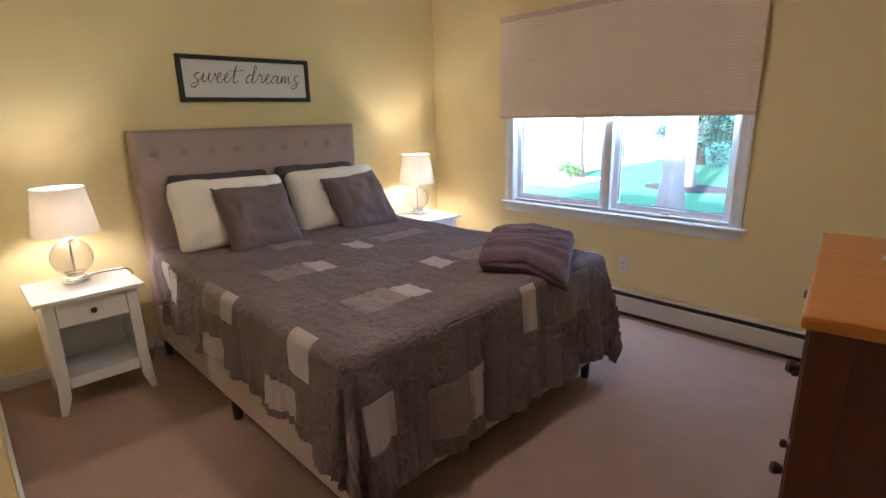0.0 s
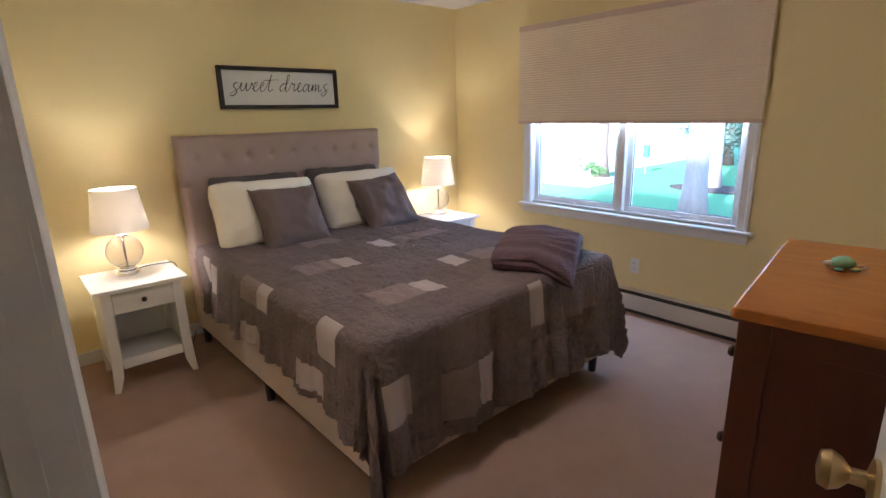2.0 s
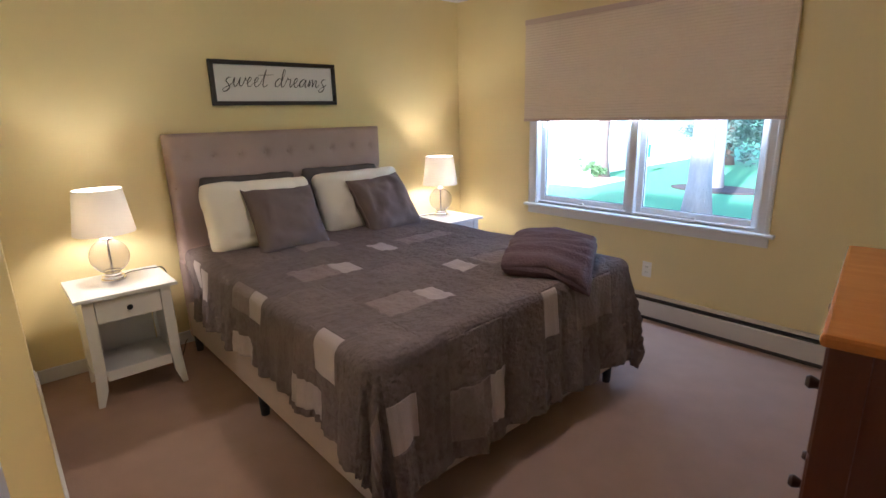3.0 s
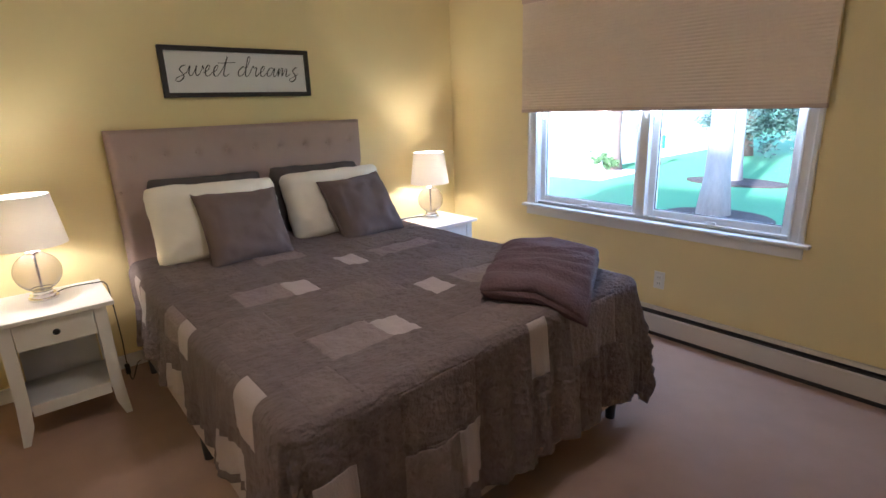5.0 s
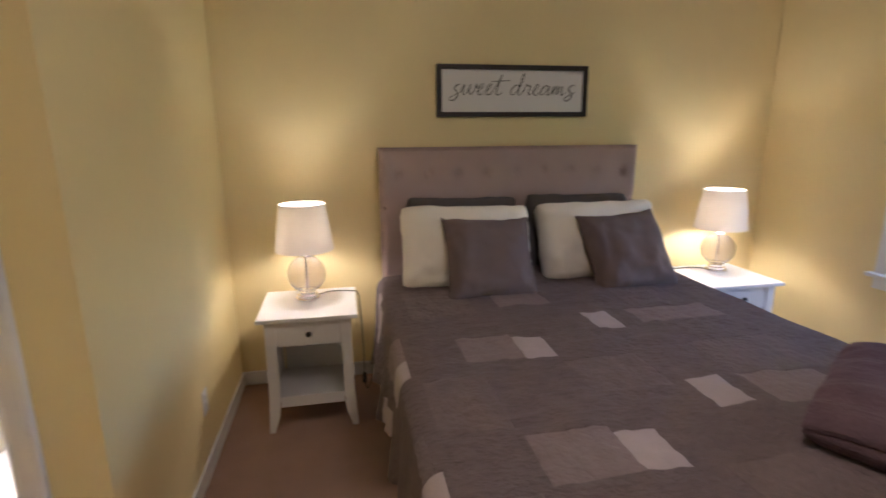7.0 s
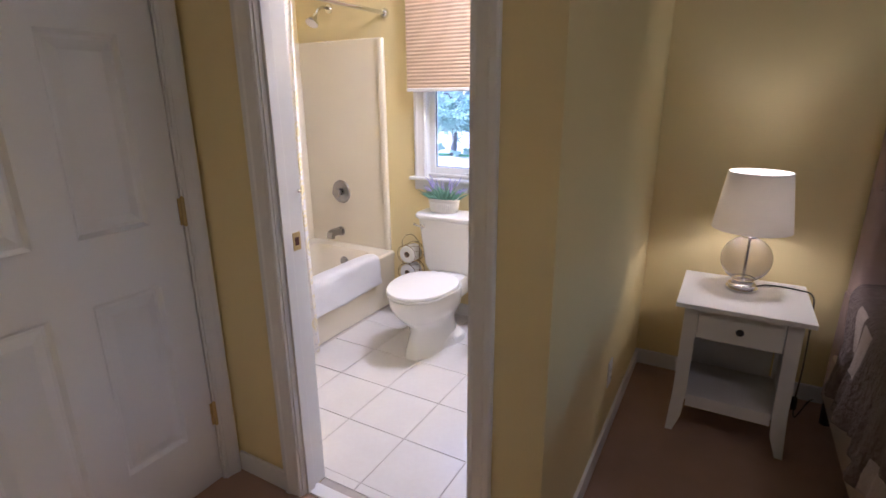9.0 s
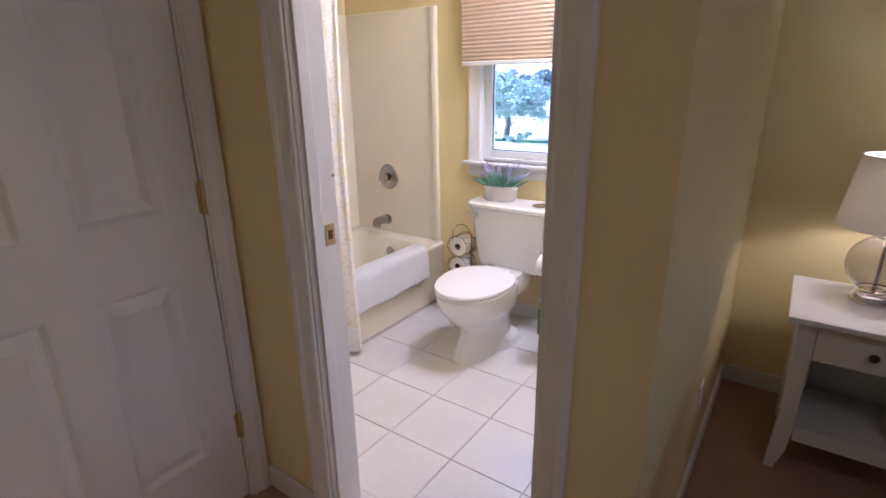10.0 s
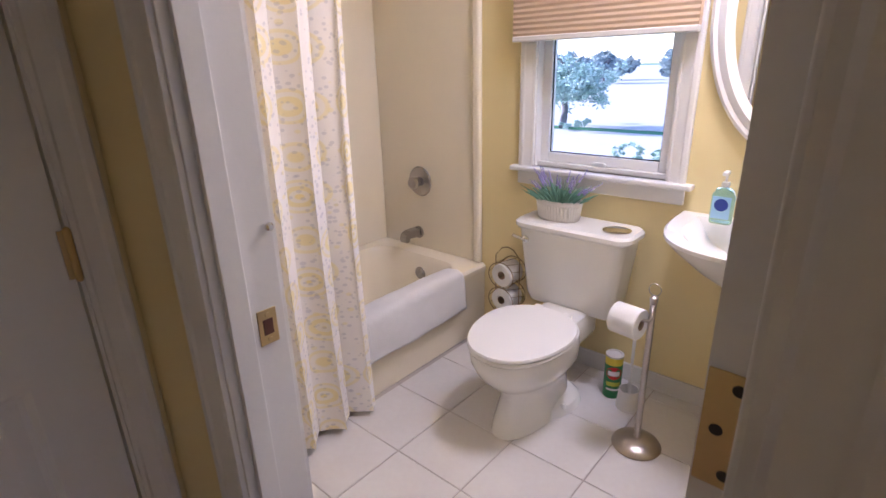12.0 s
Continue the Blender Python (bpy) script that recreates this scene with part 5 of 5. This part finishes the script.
# rolls in a wire basket
def paper_roll(name, m, parent=None, label=""):
    outer = lathe([(0.02, -0.05), (0.052, -0.05), (0.055, -0.047), (0.055, 0.047), (0.052, 0.05), (0.02, 0.05), (0.02, -0.05)], seg=36)
    core = lathe([(0.0195, -0.0502), (0.0195, 0.0502), (0.018, 0.0502), (0.018, -0.0502), (0.0195, -0.0502)], seg=24)
    ob = thing(name, (0, 0, 0), label, "toilet paper", "toilet paper rolls")
    part("paper", outer, PAPER, ob, smooth=True)
    part("core", core, CARD, ob, "cardboard core", smooth=True)
    ob.matrix_world = m
    return ob


caddy = thing("wire_basket", (0.085, -3.075, 0), "bronze wire basket with spare rolls between tub and toilet", "wire basket")
BR = 0.068
for xx in (-0.055, 0.055):
    for zc in (0.33, 0.455):
        part("hoop", tube([(xx, BR * math.cos(2 * math.pi * i / 24), zc + BR * 0.93 * math.sin(2 * math.pi * i / 24)) for i in range(24)], 0.0022, 6, closed=True), WIRE, caddy)
part("stand_hoop", tube([(0.07 * math.cos(2 * math.pi * i / 24), 0.07 * math.sin(2 * math.pi * i / 24), 0.004) for i in range(24)], 0.003, 6, closed=True), WIRE, caddy)
for k in range(10):
    a = 2 * math.pi * k / 10
    for zc in (0.33, 0.455):
        part("wire", tube([(-0.055, BR * math.cos(a), zc + BR * 0.93 * math.sin(a)), (0.055, BR * math.cos(a + 0.5), zc + BR * 0.93 * math.sin(a + 0.5))], 0.0013, 5), WIRE, caddy)
for yy in (-0.066, 0.066):
    part("upright", tube([(0.0, yy, 0.004), (0.0, yy, 0.53), (0.0, yy * 0.5, 0.57), (0.0, 0.0, 0.58)], 0.0026, 6), WIRE, caddy)
for z in (0.328, 0.453):
    paper_roll("toilet_paper_roll", Matrix.Translation((0.085, -3.075, z)) @ pose(0, 0, 0, 0, 90, 0), label="white toilet paper roll lying in the wire basket")

# paper stand
stand = thing("paper_stand", (0.30, -2.335, 0), "brushed nickel standing toilet paper holder with roll", "paper holder")
part("base", lathe([(0.0, 0.0), (0.088, 0.0), (0.09, 0.004), (0.084, 0.014), (0.05, 0.03), (0.02, 0.036), (0.0, 0.037)], seg=44), NICKEL, stand, "domed nickel base", smooth=True)
part("pole", lathe([(0.0, 0.035), (0.0115, 0.035), (0.0115, 0.595), (0.014, 0.6), (0.014, 0.615), (0.006, 0.622), (0.0, 0.623)], seg=20), NICKEL, stand, smooth=True)
part("finial_ring", tube([(0.0, 0.02 * math.cos(2 * math.pi * i / 20), 0.643 + 0.022 * math.sin(2 * math.pi * i / 20)) for i in range(20)], 0.0022, 6, closed=True), NICKEL, stand, smooth="all")
part("arm", tube([(-0.03, 0.0, 0.585), (0.0, 0.0, 0.588), (0.03, 0.008, 0.582), (0.045, 0.014, 0.562), (0.045, 0.008, 0.544), (0.045, -0.03, 0.541), (0.04, -0.10, 0.541), (0.036, -0.128, 0.546)], 0.0052, 8), NICKEL, stand, smooth="all")
roll = paper_roll("toilet_paper_roll", Matrix.Translation((0.345, -2.40, 0.525)) @ pose(0, 0, 0, 0, 90, 82), label="white toilet paper roll hanging on the nickel stand")

# scouring powder can and brush
can = thing("cleanser_can", (0.055, -2.54, 0), "green and yellow cardboard can of cleanser on the floor", "cleaner can")
GREENL = mat("green_label", (0.02, 0.22, 0.06), 0.4, 0.1, 20, 0)
part("can_body", lathe([(0.0, 0.0), (0.036, 0.0), (0.037, 0.003), (0.037, 0.16), (0.0, 0.16)], seg=32), GREENL, can, smooth=True)
part("yellow_band", lathe([(0.0373, 0.161), (0.0373, 0.195), (0.0, 0.195)], seg=32), mat("yellow_label", (0.75, 0.62, 0.05), 0.4, 0.1, 20, 0), can, "yellow band", smooth=True)
part("lid", lathe([(0.0378, 0.1955), (0.0378, 0.203), (0.03, 0.203), (0.028, 0.2), (0.0, 0.2)], seg=32), mat("grey_tin", (0.6, 0.58, 0.55), 0.4, 0.1, 20, 0), can, smooth=True)


def curved_patch(r, a0, a1, z0, z1, oval=False):
    bm = bmesh.new()
    if not oval:
        return grid(12, 1, lambda u, v: Vector((r * math.cos(a0 + (a1 - a0) * u), r * math.sin(a0 + (a1 - a0) * u), z0 + (z1 - z0) * v)), bm)[0]
    c = bm.verts.new((r * math.cos((a0 + a1) / 2), r * math.sin((a0 + a1) / 2), (z0 + z1) / 2))
    ring = []
    for i in range(24):
        t = 2 * math.pi * i / 24
        a = (a0 + a1) / 2 + (a1 - a0) / 2 * math.cos(t)
        ring.append(bm.verts.new((r * math.cos(a), r * math.sin(a), (z0 + z1) / 2 + (z1 - z0) / 2 * math.sin(t))))
    for i in range(24):
        bm.faces.new((c, ring[i], ring[(i + 1) % 24]))
    return bm


part("red_badge", curved_patch(0.0379, -0.45, 1.35, 0.095, 0.155, True), mat("red_label", (0.55, 0.02, 0.02), 0.4, 0.1, 20, 0), can, "red round badge")
part("white_bar", curved_patch(0.0383, -0.2, 1.1, 0.113, 0.135), NSWHITE, can, "pale lettering bar")
part("yellow_bar", curved_patch(0.0379, -0.35, 1.3, 0.062, 0.082), mat("lime_label", (0.5, 0.55, 0.05), 0.4, 0.1, 20, 0), can, "yellow-green bar")
part("white_bar", curved_patch(0.0379, -0.3, 1.2, 0.04, 0.05), NSWHITE, can, "pale lettering bar")
brush = thing("toilet_brush", (0.10, -2.45, 0), "white toilet brush standing in a white holder", "toilet brush")
part("holder", lathe([(0.0, 0.0), (0.045, 0.0), (0.047, 0.004), (0.04, 0.09), (0.037, 0.09), (0.036, 0.02), (0.0, 0.015)], seg=28), NSWHITE, brush, smooth=True)
part("handle", lathe([(0.0, 0.02), (0.007, 0.02), (0.006, 0.2), (0.0075, 0.36), (0.0, 0.37)], seg=12), NSWHITE, brush, smooth=True)

# wall basin and oval mirror
sink = thing("wall_basin", (BX, -2.07, 0), "white porcelain wall-hung basin with curved front", "sink")


def basin_ring(w, d, z, x0=0.0, n=36):
    out = []
    for i in range(n):
        t = math.pi * i / (n - 1)
        out.append((x0 + d * math.sin(t) ** 0.62, -w / 2 * math.copysign(abs(math.cos(t)) ** 0.75, math.cos(t)), z))
    return out


part("bowl", loft([basin_ring(0.10, 0.13, 0.56), basin_ring(0.26, 0.24, 0.62), basin_ring(0.44, 0.36, 0.70), basin_ring(0.60, 0.44, 0.775), basin_ring(0.645, 0.468, 0.805), basin_ring(0.645, 0.468, 0.818), basin_ring(0.63, 0.455, 0.824), basin_ring(0.52, 0.40, 0.820, 0.03), basin_ring(0.48, 0.37, 0.80, 0.045), basin_ring(0.38, 0.30, 0.74, 0.07), basin_ring(0.16, 0.16, 0.70, 0.12)], cap=(True, True)), PORC, sink, smooth=True)
part("faucet", tube([(0.04, 0.05, 0.824), (0.04, 0.05, 0.90), (0.08, 0.05, 0.92), (0.14, 0.05, 0.90)], 0.011, 10), CHROME, sink, smooth="all")
soap = thing("soap_bottle", (BX + 0.10, -2.235, 0.8245), "blue hand soap pump bottle with white pump on the basin", "soap bottle")
part("bottle", loft([rounded(-0.02, 0.02, -0.034, 0.034, 0.0, 0.015), rounded(-0.023, 0.023, -0.037, 0.037, 0.006, 0.018), rounded(-0.023, 0.023, -0.037, 0.037, 0.10, 0.018), rounded(-0.016, 0.016, -0.026, 0.026, 0.122, 0.014), rounded(-0.011, 0.011, -0.011, 0.011, 0.13, 0.01)]), BLUEL, soap, "translucent blue bottle", smooth=True)
part("label", boxes((0.0232, 0.0242, -0.03, 0.03, 0.02, 0.10), bev=0.0003), mat("pale_blue_label", (0.35, 0.6, 0.85), 0.4, 0.1, 20, 0), soap, "pale blue label")
part("badge", lathe([(0.0, 0.0256), (0.022, 0.0254), (0.0225, 0.0243)], (0, 0, 0.07), 24, axis="x"), mat("navy_badge", (0.02, 0.05, 0.3), 0.4, 0.1, 20, 0), soap, "dark blue oval badge")
part("pump", boxes((-0.012, 0.012, -0.012, 0.012, 0.131, 0.148), (-0.004, 0.004, -0.004, 0.004, 0.149, 0.175), (-0.008, 0.038, -0.008, 0.008, 0.175, 0.187), bev=0.002), NSWHITE, soap, "white pump")

mirror = thing("oval_mirror", (BX, -2.05, 1.536), "oval mirror in a white moulded frame", "mirror")


def oval_ring(profile, a, b, n=64):
    bm = bmesh.new()
    rings = []
    for off, x in profile:
        rings.append([bm.verts.new((x, (a + off) * math.cos(2 * math.pi * i / n), (b + off) * math.sin(2 * math.pi * i / n))) for i in range(n)])
    for p, q in zip(rings, rings[1:]):
        for i in range(n):
            bm.faces.new((p[i], p[(i + 1) % n], q[(i + 1) % n], q[i]))
    return bm


part("frame", oval_ring([(0.0, 0.001), (0.0, 0.02), (-0.012, 0.03), (-0.025, 0.024), (-0.035, 0.03), (-0.05, 0.034), (-0.065, 0.022), (-0.075, 0.012), (-0.075, 0.004)], 0.33, 0.49), WHITE, mirror, "white moulded frame", smooth=True)
part("mirror_glass", loft([[(0.006, 0.256 * math.cos(2 * math.pi * i / 64), 0.416 * math.sin(2 * math.pi * i / 64)) for i in range(64)], [(0.009, 0.256 * math.cos(2 * math.pi * i / 64), 0.416 * math.sin(2 * math.pi * i / 64)) for i in range(64)]]), MIRROR, mirror, "silvered glass")

# ---- outdoors ----
GZ = -0.5
structure("ground", grid(40, 40, lambda u, v: Vector((-900 + 1800 * u, -900 + 1800 * v, GZ - 0.02)))[0], GRASS, "mown green lawn around the house", "lawn")


# unseen roof, added so that its shadow covers the north lawn
structure("roof_house", prism([(BS - 0.7, H + 0.12), (WY + 0.7, H + 0.12), (-1.15, 4.75)], -0.75, EX + 0.6, "x"), ROOF, "unseen grey shingled roof added to shade the north lawn", "roof")


def tree_trunk(loc, r, h, material, lean_x=0.0, limbs=5, seed=1):
    rg = random.Random(seed)
    bm = bmesh.new()
    pts = [(loc[0] + lean_x * k / 10 + 0.03 * rg.uniform(-1, 1), loc[1] + 0.03 * rg.uniform(-1, 1), GZ - 0.05 + h * k / 10) for k in range(11)]
    rad = [r * (1.35 if k == 0 else 1.0) * (1 - 0.06 * k) for k in range(11)]
    tube(pts, rad, 16, bm)
    for k in range(limbs):
        z = rg.uniform(0.5, 0.9) * h
        a = rg.uniform(0, 2 * math.pi)
        p = Vector((loc[0] + lean_x * z / h, loc[1], GZ + z))
        q = p + Vector((math.cos(a), math.sin(a), 0.7)) * h * 0.25
        tube([p, (p + q) / 2 + Vector((0, 0, 0.15)), q], [r * 0.4, r * 0.28, r * 0.1], 8, bm)
    return bm


def leaf_cloud(center, size, count, leaf, seed, drop=0.0):
    """Many small leaf cards in clumps through an uneven crown."""
    rg = random.Random(seed)
    verts, faces = [], []
    clumps = [Vector((rg.gauss(0, 0.5) * size[0], rg.gauss(0, 0.5) * size[1], rg.gauss(0, 0.45) * size[2])) for _ in range(max(8, count // 60))]
    for i in range(count):
        c = rg.choice(clumps) + Vector((rg.gauss(0, 1), rg.gauss(0, 1), rg.gauss(0, 0.7))) * min(size) * 0.16
        p = Vector(center) + c
        d = Vector((rg.uniform(-1, 1), rg.uniform(-1, 1), rg.uniform(-0.6, 0.6) - drop)).normalized() * leaf * rg.uniform(0.6, 1.4)
        s = d.cross(Vector((rg.uniform(-1, 1), rg.uniform(-1, 1), rg.uniform(-1, 1)))).normalized() * leaf * 0.45
        k = len(verts)
        verts += [p - d, p + s, p + d, p - s]
        faces.append((k, k + 1, k + 2, k + 3))
    me = bpy.data.meshes.new("crown")
    me.from_pydata([tuple(v) for v in verts], [], faces)
    return me


def tree(name, loc, r, h, bark, leafm, crowns, label, leaf=0.16, lean_x=0.0, seed=1, drop=0.0):
    ob = thing(name, (0, 0, 0), label, "tree")
    part("trunk", tree_trunk(loc, r, h, bark, lean_x, 6, seed), bark, ob, smooth="all")
    for i, (c, s, n) in enumerate(crowns):
        me = leaf_cloud(c, s, n, leaf, seed * 10 + i, drop)
        me.materials.append(leafm)
        cr = new("crown", me)
        cr.parent = ob
    return ob


def mulch_bed(loc, a, b, label):
    rg = random.Random(int(loc[0] * 10) + 50)
    n = 40
    pts = [(loc[0] + (a * (1 + 0.03 * rg.uniform(-1, 1))) * math.cos(2 * math.pi * i / n), loc[1] + b * (1 + 0.03 * rg.uniform(-1, 1)) * math.sin(2 * math.pi * i / n)) for i in range(n)]
    return structure("mulch_bed", prism(pts, GZ - 0.03, GZ + 0.03, "z"), MULCH, label, "mulch bed")


tree("shade_tree", (-0.16, 7.92), 0.215, 7.5, BARK, LEAFT, [((-0.1, 7.9, 6.0), (2.6, 2.6, 1.4), 2600)], "tall pale-barked shade tree on the lawn", seed=3)
mulch_bed((-0.05, 7.72), 0.88, 0.72, "dark mulch ring around the pale tree")
tree("shade_tree", (-1.5, 12.1), 0.2, 8.0, HAZEB, LEAFT, [((-1.2, 12.0, 6.2), (3.0, 3.0, 1.4), 2600)], "second tree behind with a mulch ring", seed=5)
mulch_bed((-1.3, 11.9), 1.1, 0.6, "dark mulch ring around the farther tree")
for k, (x, y, w) in enumerate(((-3.4, 18.4, 1.3), (-1.4, 18.6, 1.5), (0.8, 19.4, 1.6), (3.2, 20.2, 1.6))):
    tree("pine_tree", (x, y), 0.16, 7.0, BARKD, NEEDLE, [((x, y, 1.0), (w, w * 0.7, 1.3), 6000), ((x, y, 3.2), (w * 0.8, w * 0.6, 1.2), 2500)], "dark feathery pine at the lawn's far edge", leaf=0.075, seed=70 + k, drop=0.2)
tree("garden_tree", (-4.9, 12.5), 0.2, 5.5, BARKD, LEAFT, [((-4.7, 12.5, 3.6), (1.6, 1.6, 1.0), 1800)], "dark-trunked tree beside the white house", seed=9)
shrub = thing("shrub", (0, 0, 0), "low dark shrub at the corner of the white house", "shrub")
sm = leaf_cloud((-5.05, 12.2, GZ + 0.25), (0.45, 0.35, 0.25), 1600, 0.05, 31)
sm.materials.append(LEAFT)
so = new("leaves", sm)
so.parent = shrub
house = thing("neighbour_house", (0, 0, 0), "white sided neighbouring house with grey roof", "house")
part("wall", boxes((-16, -5.4, 12.8, 22.0, GZ - 0.05, 3.2)), SIDING, house)
part("roof", prism([(12.3, 3.2), (22.5, 3.2), (17.4, 6.4)], -16.4, -5.0, "x"), ROOF, house)
part("door", boxes((-9.6, -6.9, 12.74, 12.8, GZ, 2.0)), VINYL, house, "white garage door")
structure("driveway", boxes((-30, -4.0, 10.4, 12.75, GZ - 0.03, GZ - 0.005)), DRIVE, "pale concrete driveway beside the lawn", "driveway")
feeder = thing("mailbox_post", (-4.35, 14.2, GZ), "teal box on a thin dark post on the lawn", "post box")
part("post", boxes((-0.02, 0.02, -0.02, 0.02, -0.03, 0.5)), BARKD, feeder)
part("box", boxes((-0.09, 0.09, -0.08, 0.08, 0.5, 0.9), bev=0.025), TEAL, feeder, "teal box")

tree("cedar_tree", (-13.0, -9.75), 0.12, 1.9, HAZEB, CEDAR, [((-13.0, -9.75, 0.85), (1.2, 1.3, 0.62), 11000), ((-12.7, -10.4, -0.25), (0.5, 0.5, 0.18), 1200), ((-12.7, -9.2, -0.3), (0.45, 0.5, 0.14), 1000)], "spreading blue-green cedar on the far lawn, paled by painted haze", leaf=0.06, seed=12)
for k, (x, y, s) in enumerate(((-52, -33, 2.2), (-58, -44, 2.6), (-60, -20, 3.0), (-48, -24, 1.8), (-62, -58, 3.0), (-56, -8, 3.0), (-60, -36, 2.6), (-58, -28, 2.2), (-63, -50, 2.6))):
    tree("far_tree", (x, y), 0.3, s * 1.2, HAZEB, HAZY, [((x, y, s * 0.55), (s, s, s * 0.55), 1500)], "distant tree with painted haze beyond the bright lawn", leaf=0.45, seed=20 + k)
# pale slabs laid over the grass to paint its bright bleached look
structure("path", boxes((-12.6, -8.7, -60, 8, GZ - 0.03, GZ - 0.009)), DRIVE, "pale slab painting the sun-bleached lawn near the house", "path")
structure("road", boxes((-400, -13.4, -300, 40, GZ - 0.03, GZ - 0.008)), DRIVE, "pale slab painting the sun-bleached far lawn", "road")
shr2 = thing("young_shrubs", (0, 0, 0), "row of small young shrubs on the lawn", "shrub", kind="stuff")
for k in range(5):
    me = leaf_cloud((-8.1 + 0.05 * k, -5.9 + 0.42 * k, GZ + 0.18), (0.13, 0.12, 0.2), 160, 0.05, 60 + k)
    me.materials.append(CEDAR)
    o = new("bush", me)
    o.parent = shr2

# ---- bathroom floor tiles ----
TP = 0.305
tile_bm = boxes((-TP / 2 + 0.002, TP / 2 - 0.002, -TP / 2 + 0.002, TP / 2 - 0.002, -0.008, 0.0))
bmesh.ops.bevel(tile_bm, geom=[e for e in tile_bm.edges if all(v.co.z > -0.001 for v in e.verts)], offset=0.0015, segments=1, affect="EDGES")
tile_me = bpy.data.meshes.new("tile")
tile_bm.to_mesh(tile_me)
tile_bm.free()
tile_me.materials.append(TILE)
floor_bath = bpy.data.objects["floor_bath"]
for i in range(-5, 4):
    for j in range(-6, 5):
        x0, y0 = 0.897 + TP * i, -2.711 + TP * j
        cx0, cx1, cy0, cy1 = max(x0, BX), min(x0 + TP, DX - 0.115), max(y0, -3.33), min(y0 + TP, SY - 0.115)
        if cx1 - cx0 < 0.03 or cy1 - cy0 < 0.03:
            continue
        t = new("tile", tile_me)
        t.parent = floor_bath
        t.location = ((cx0 + cx1) / 2, (cy0 + cy1) / 2, 0.0)
        t.scale = ((cx1 - cx0) / TP, (cy1 - cy0) / TP, 1)
structure("threshold", boxes((DX - 0.075, DX - 0.02, J0 + 0.001, J1 - 0.001, -0.003, 0.008), bev=0.003), NSWHITE, "pale threshold in the bathroom doorway", "threshold")
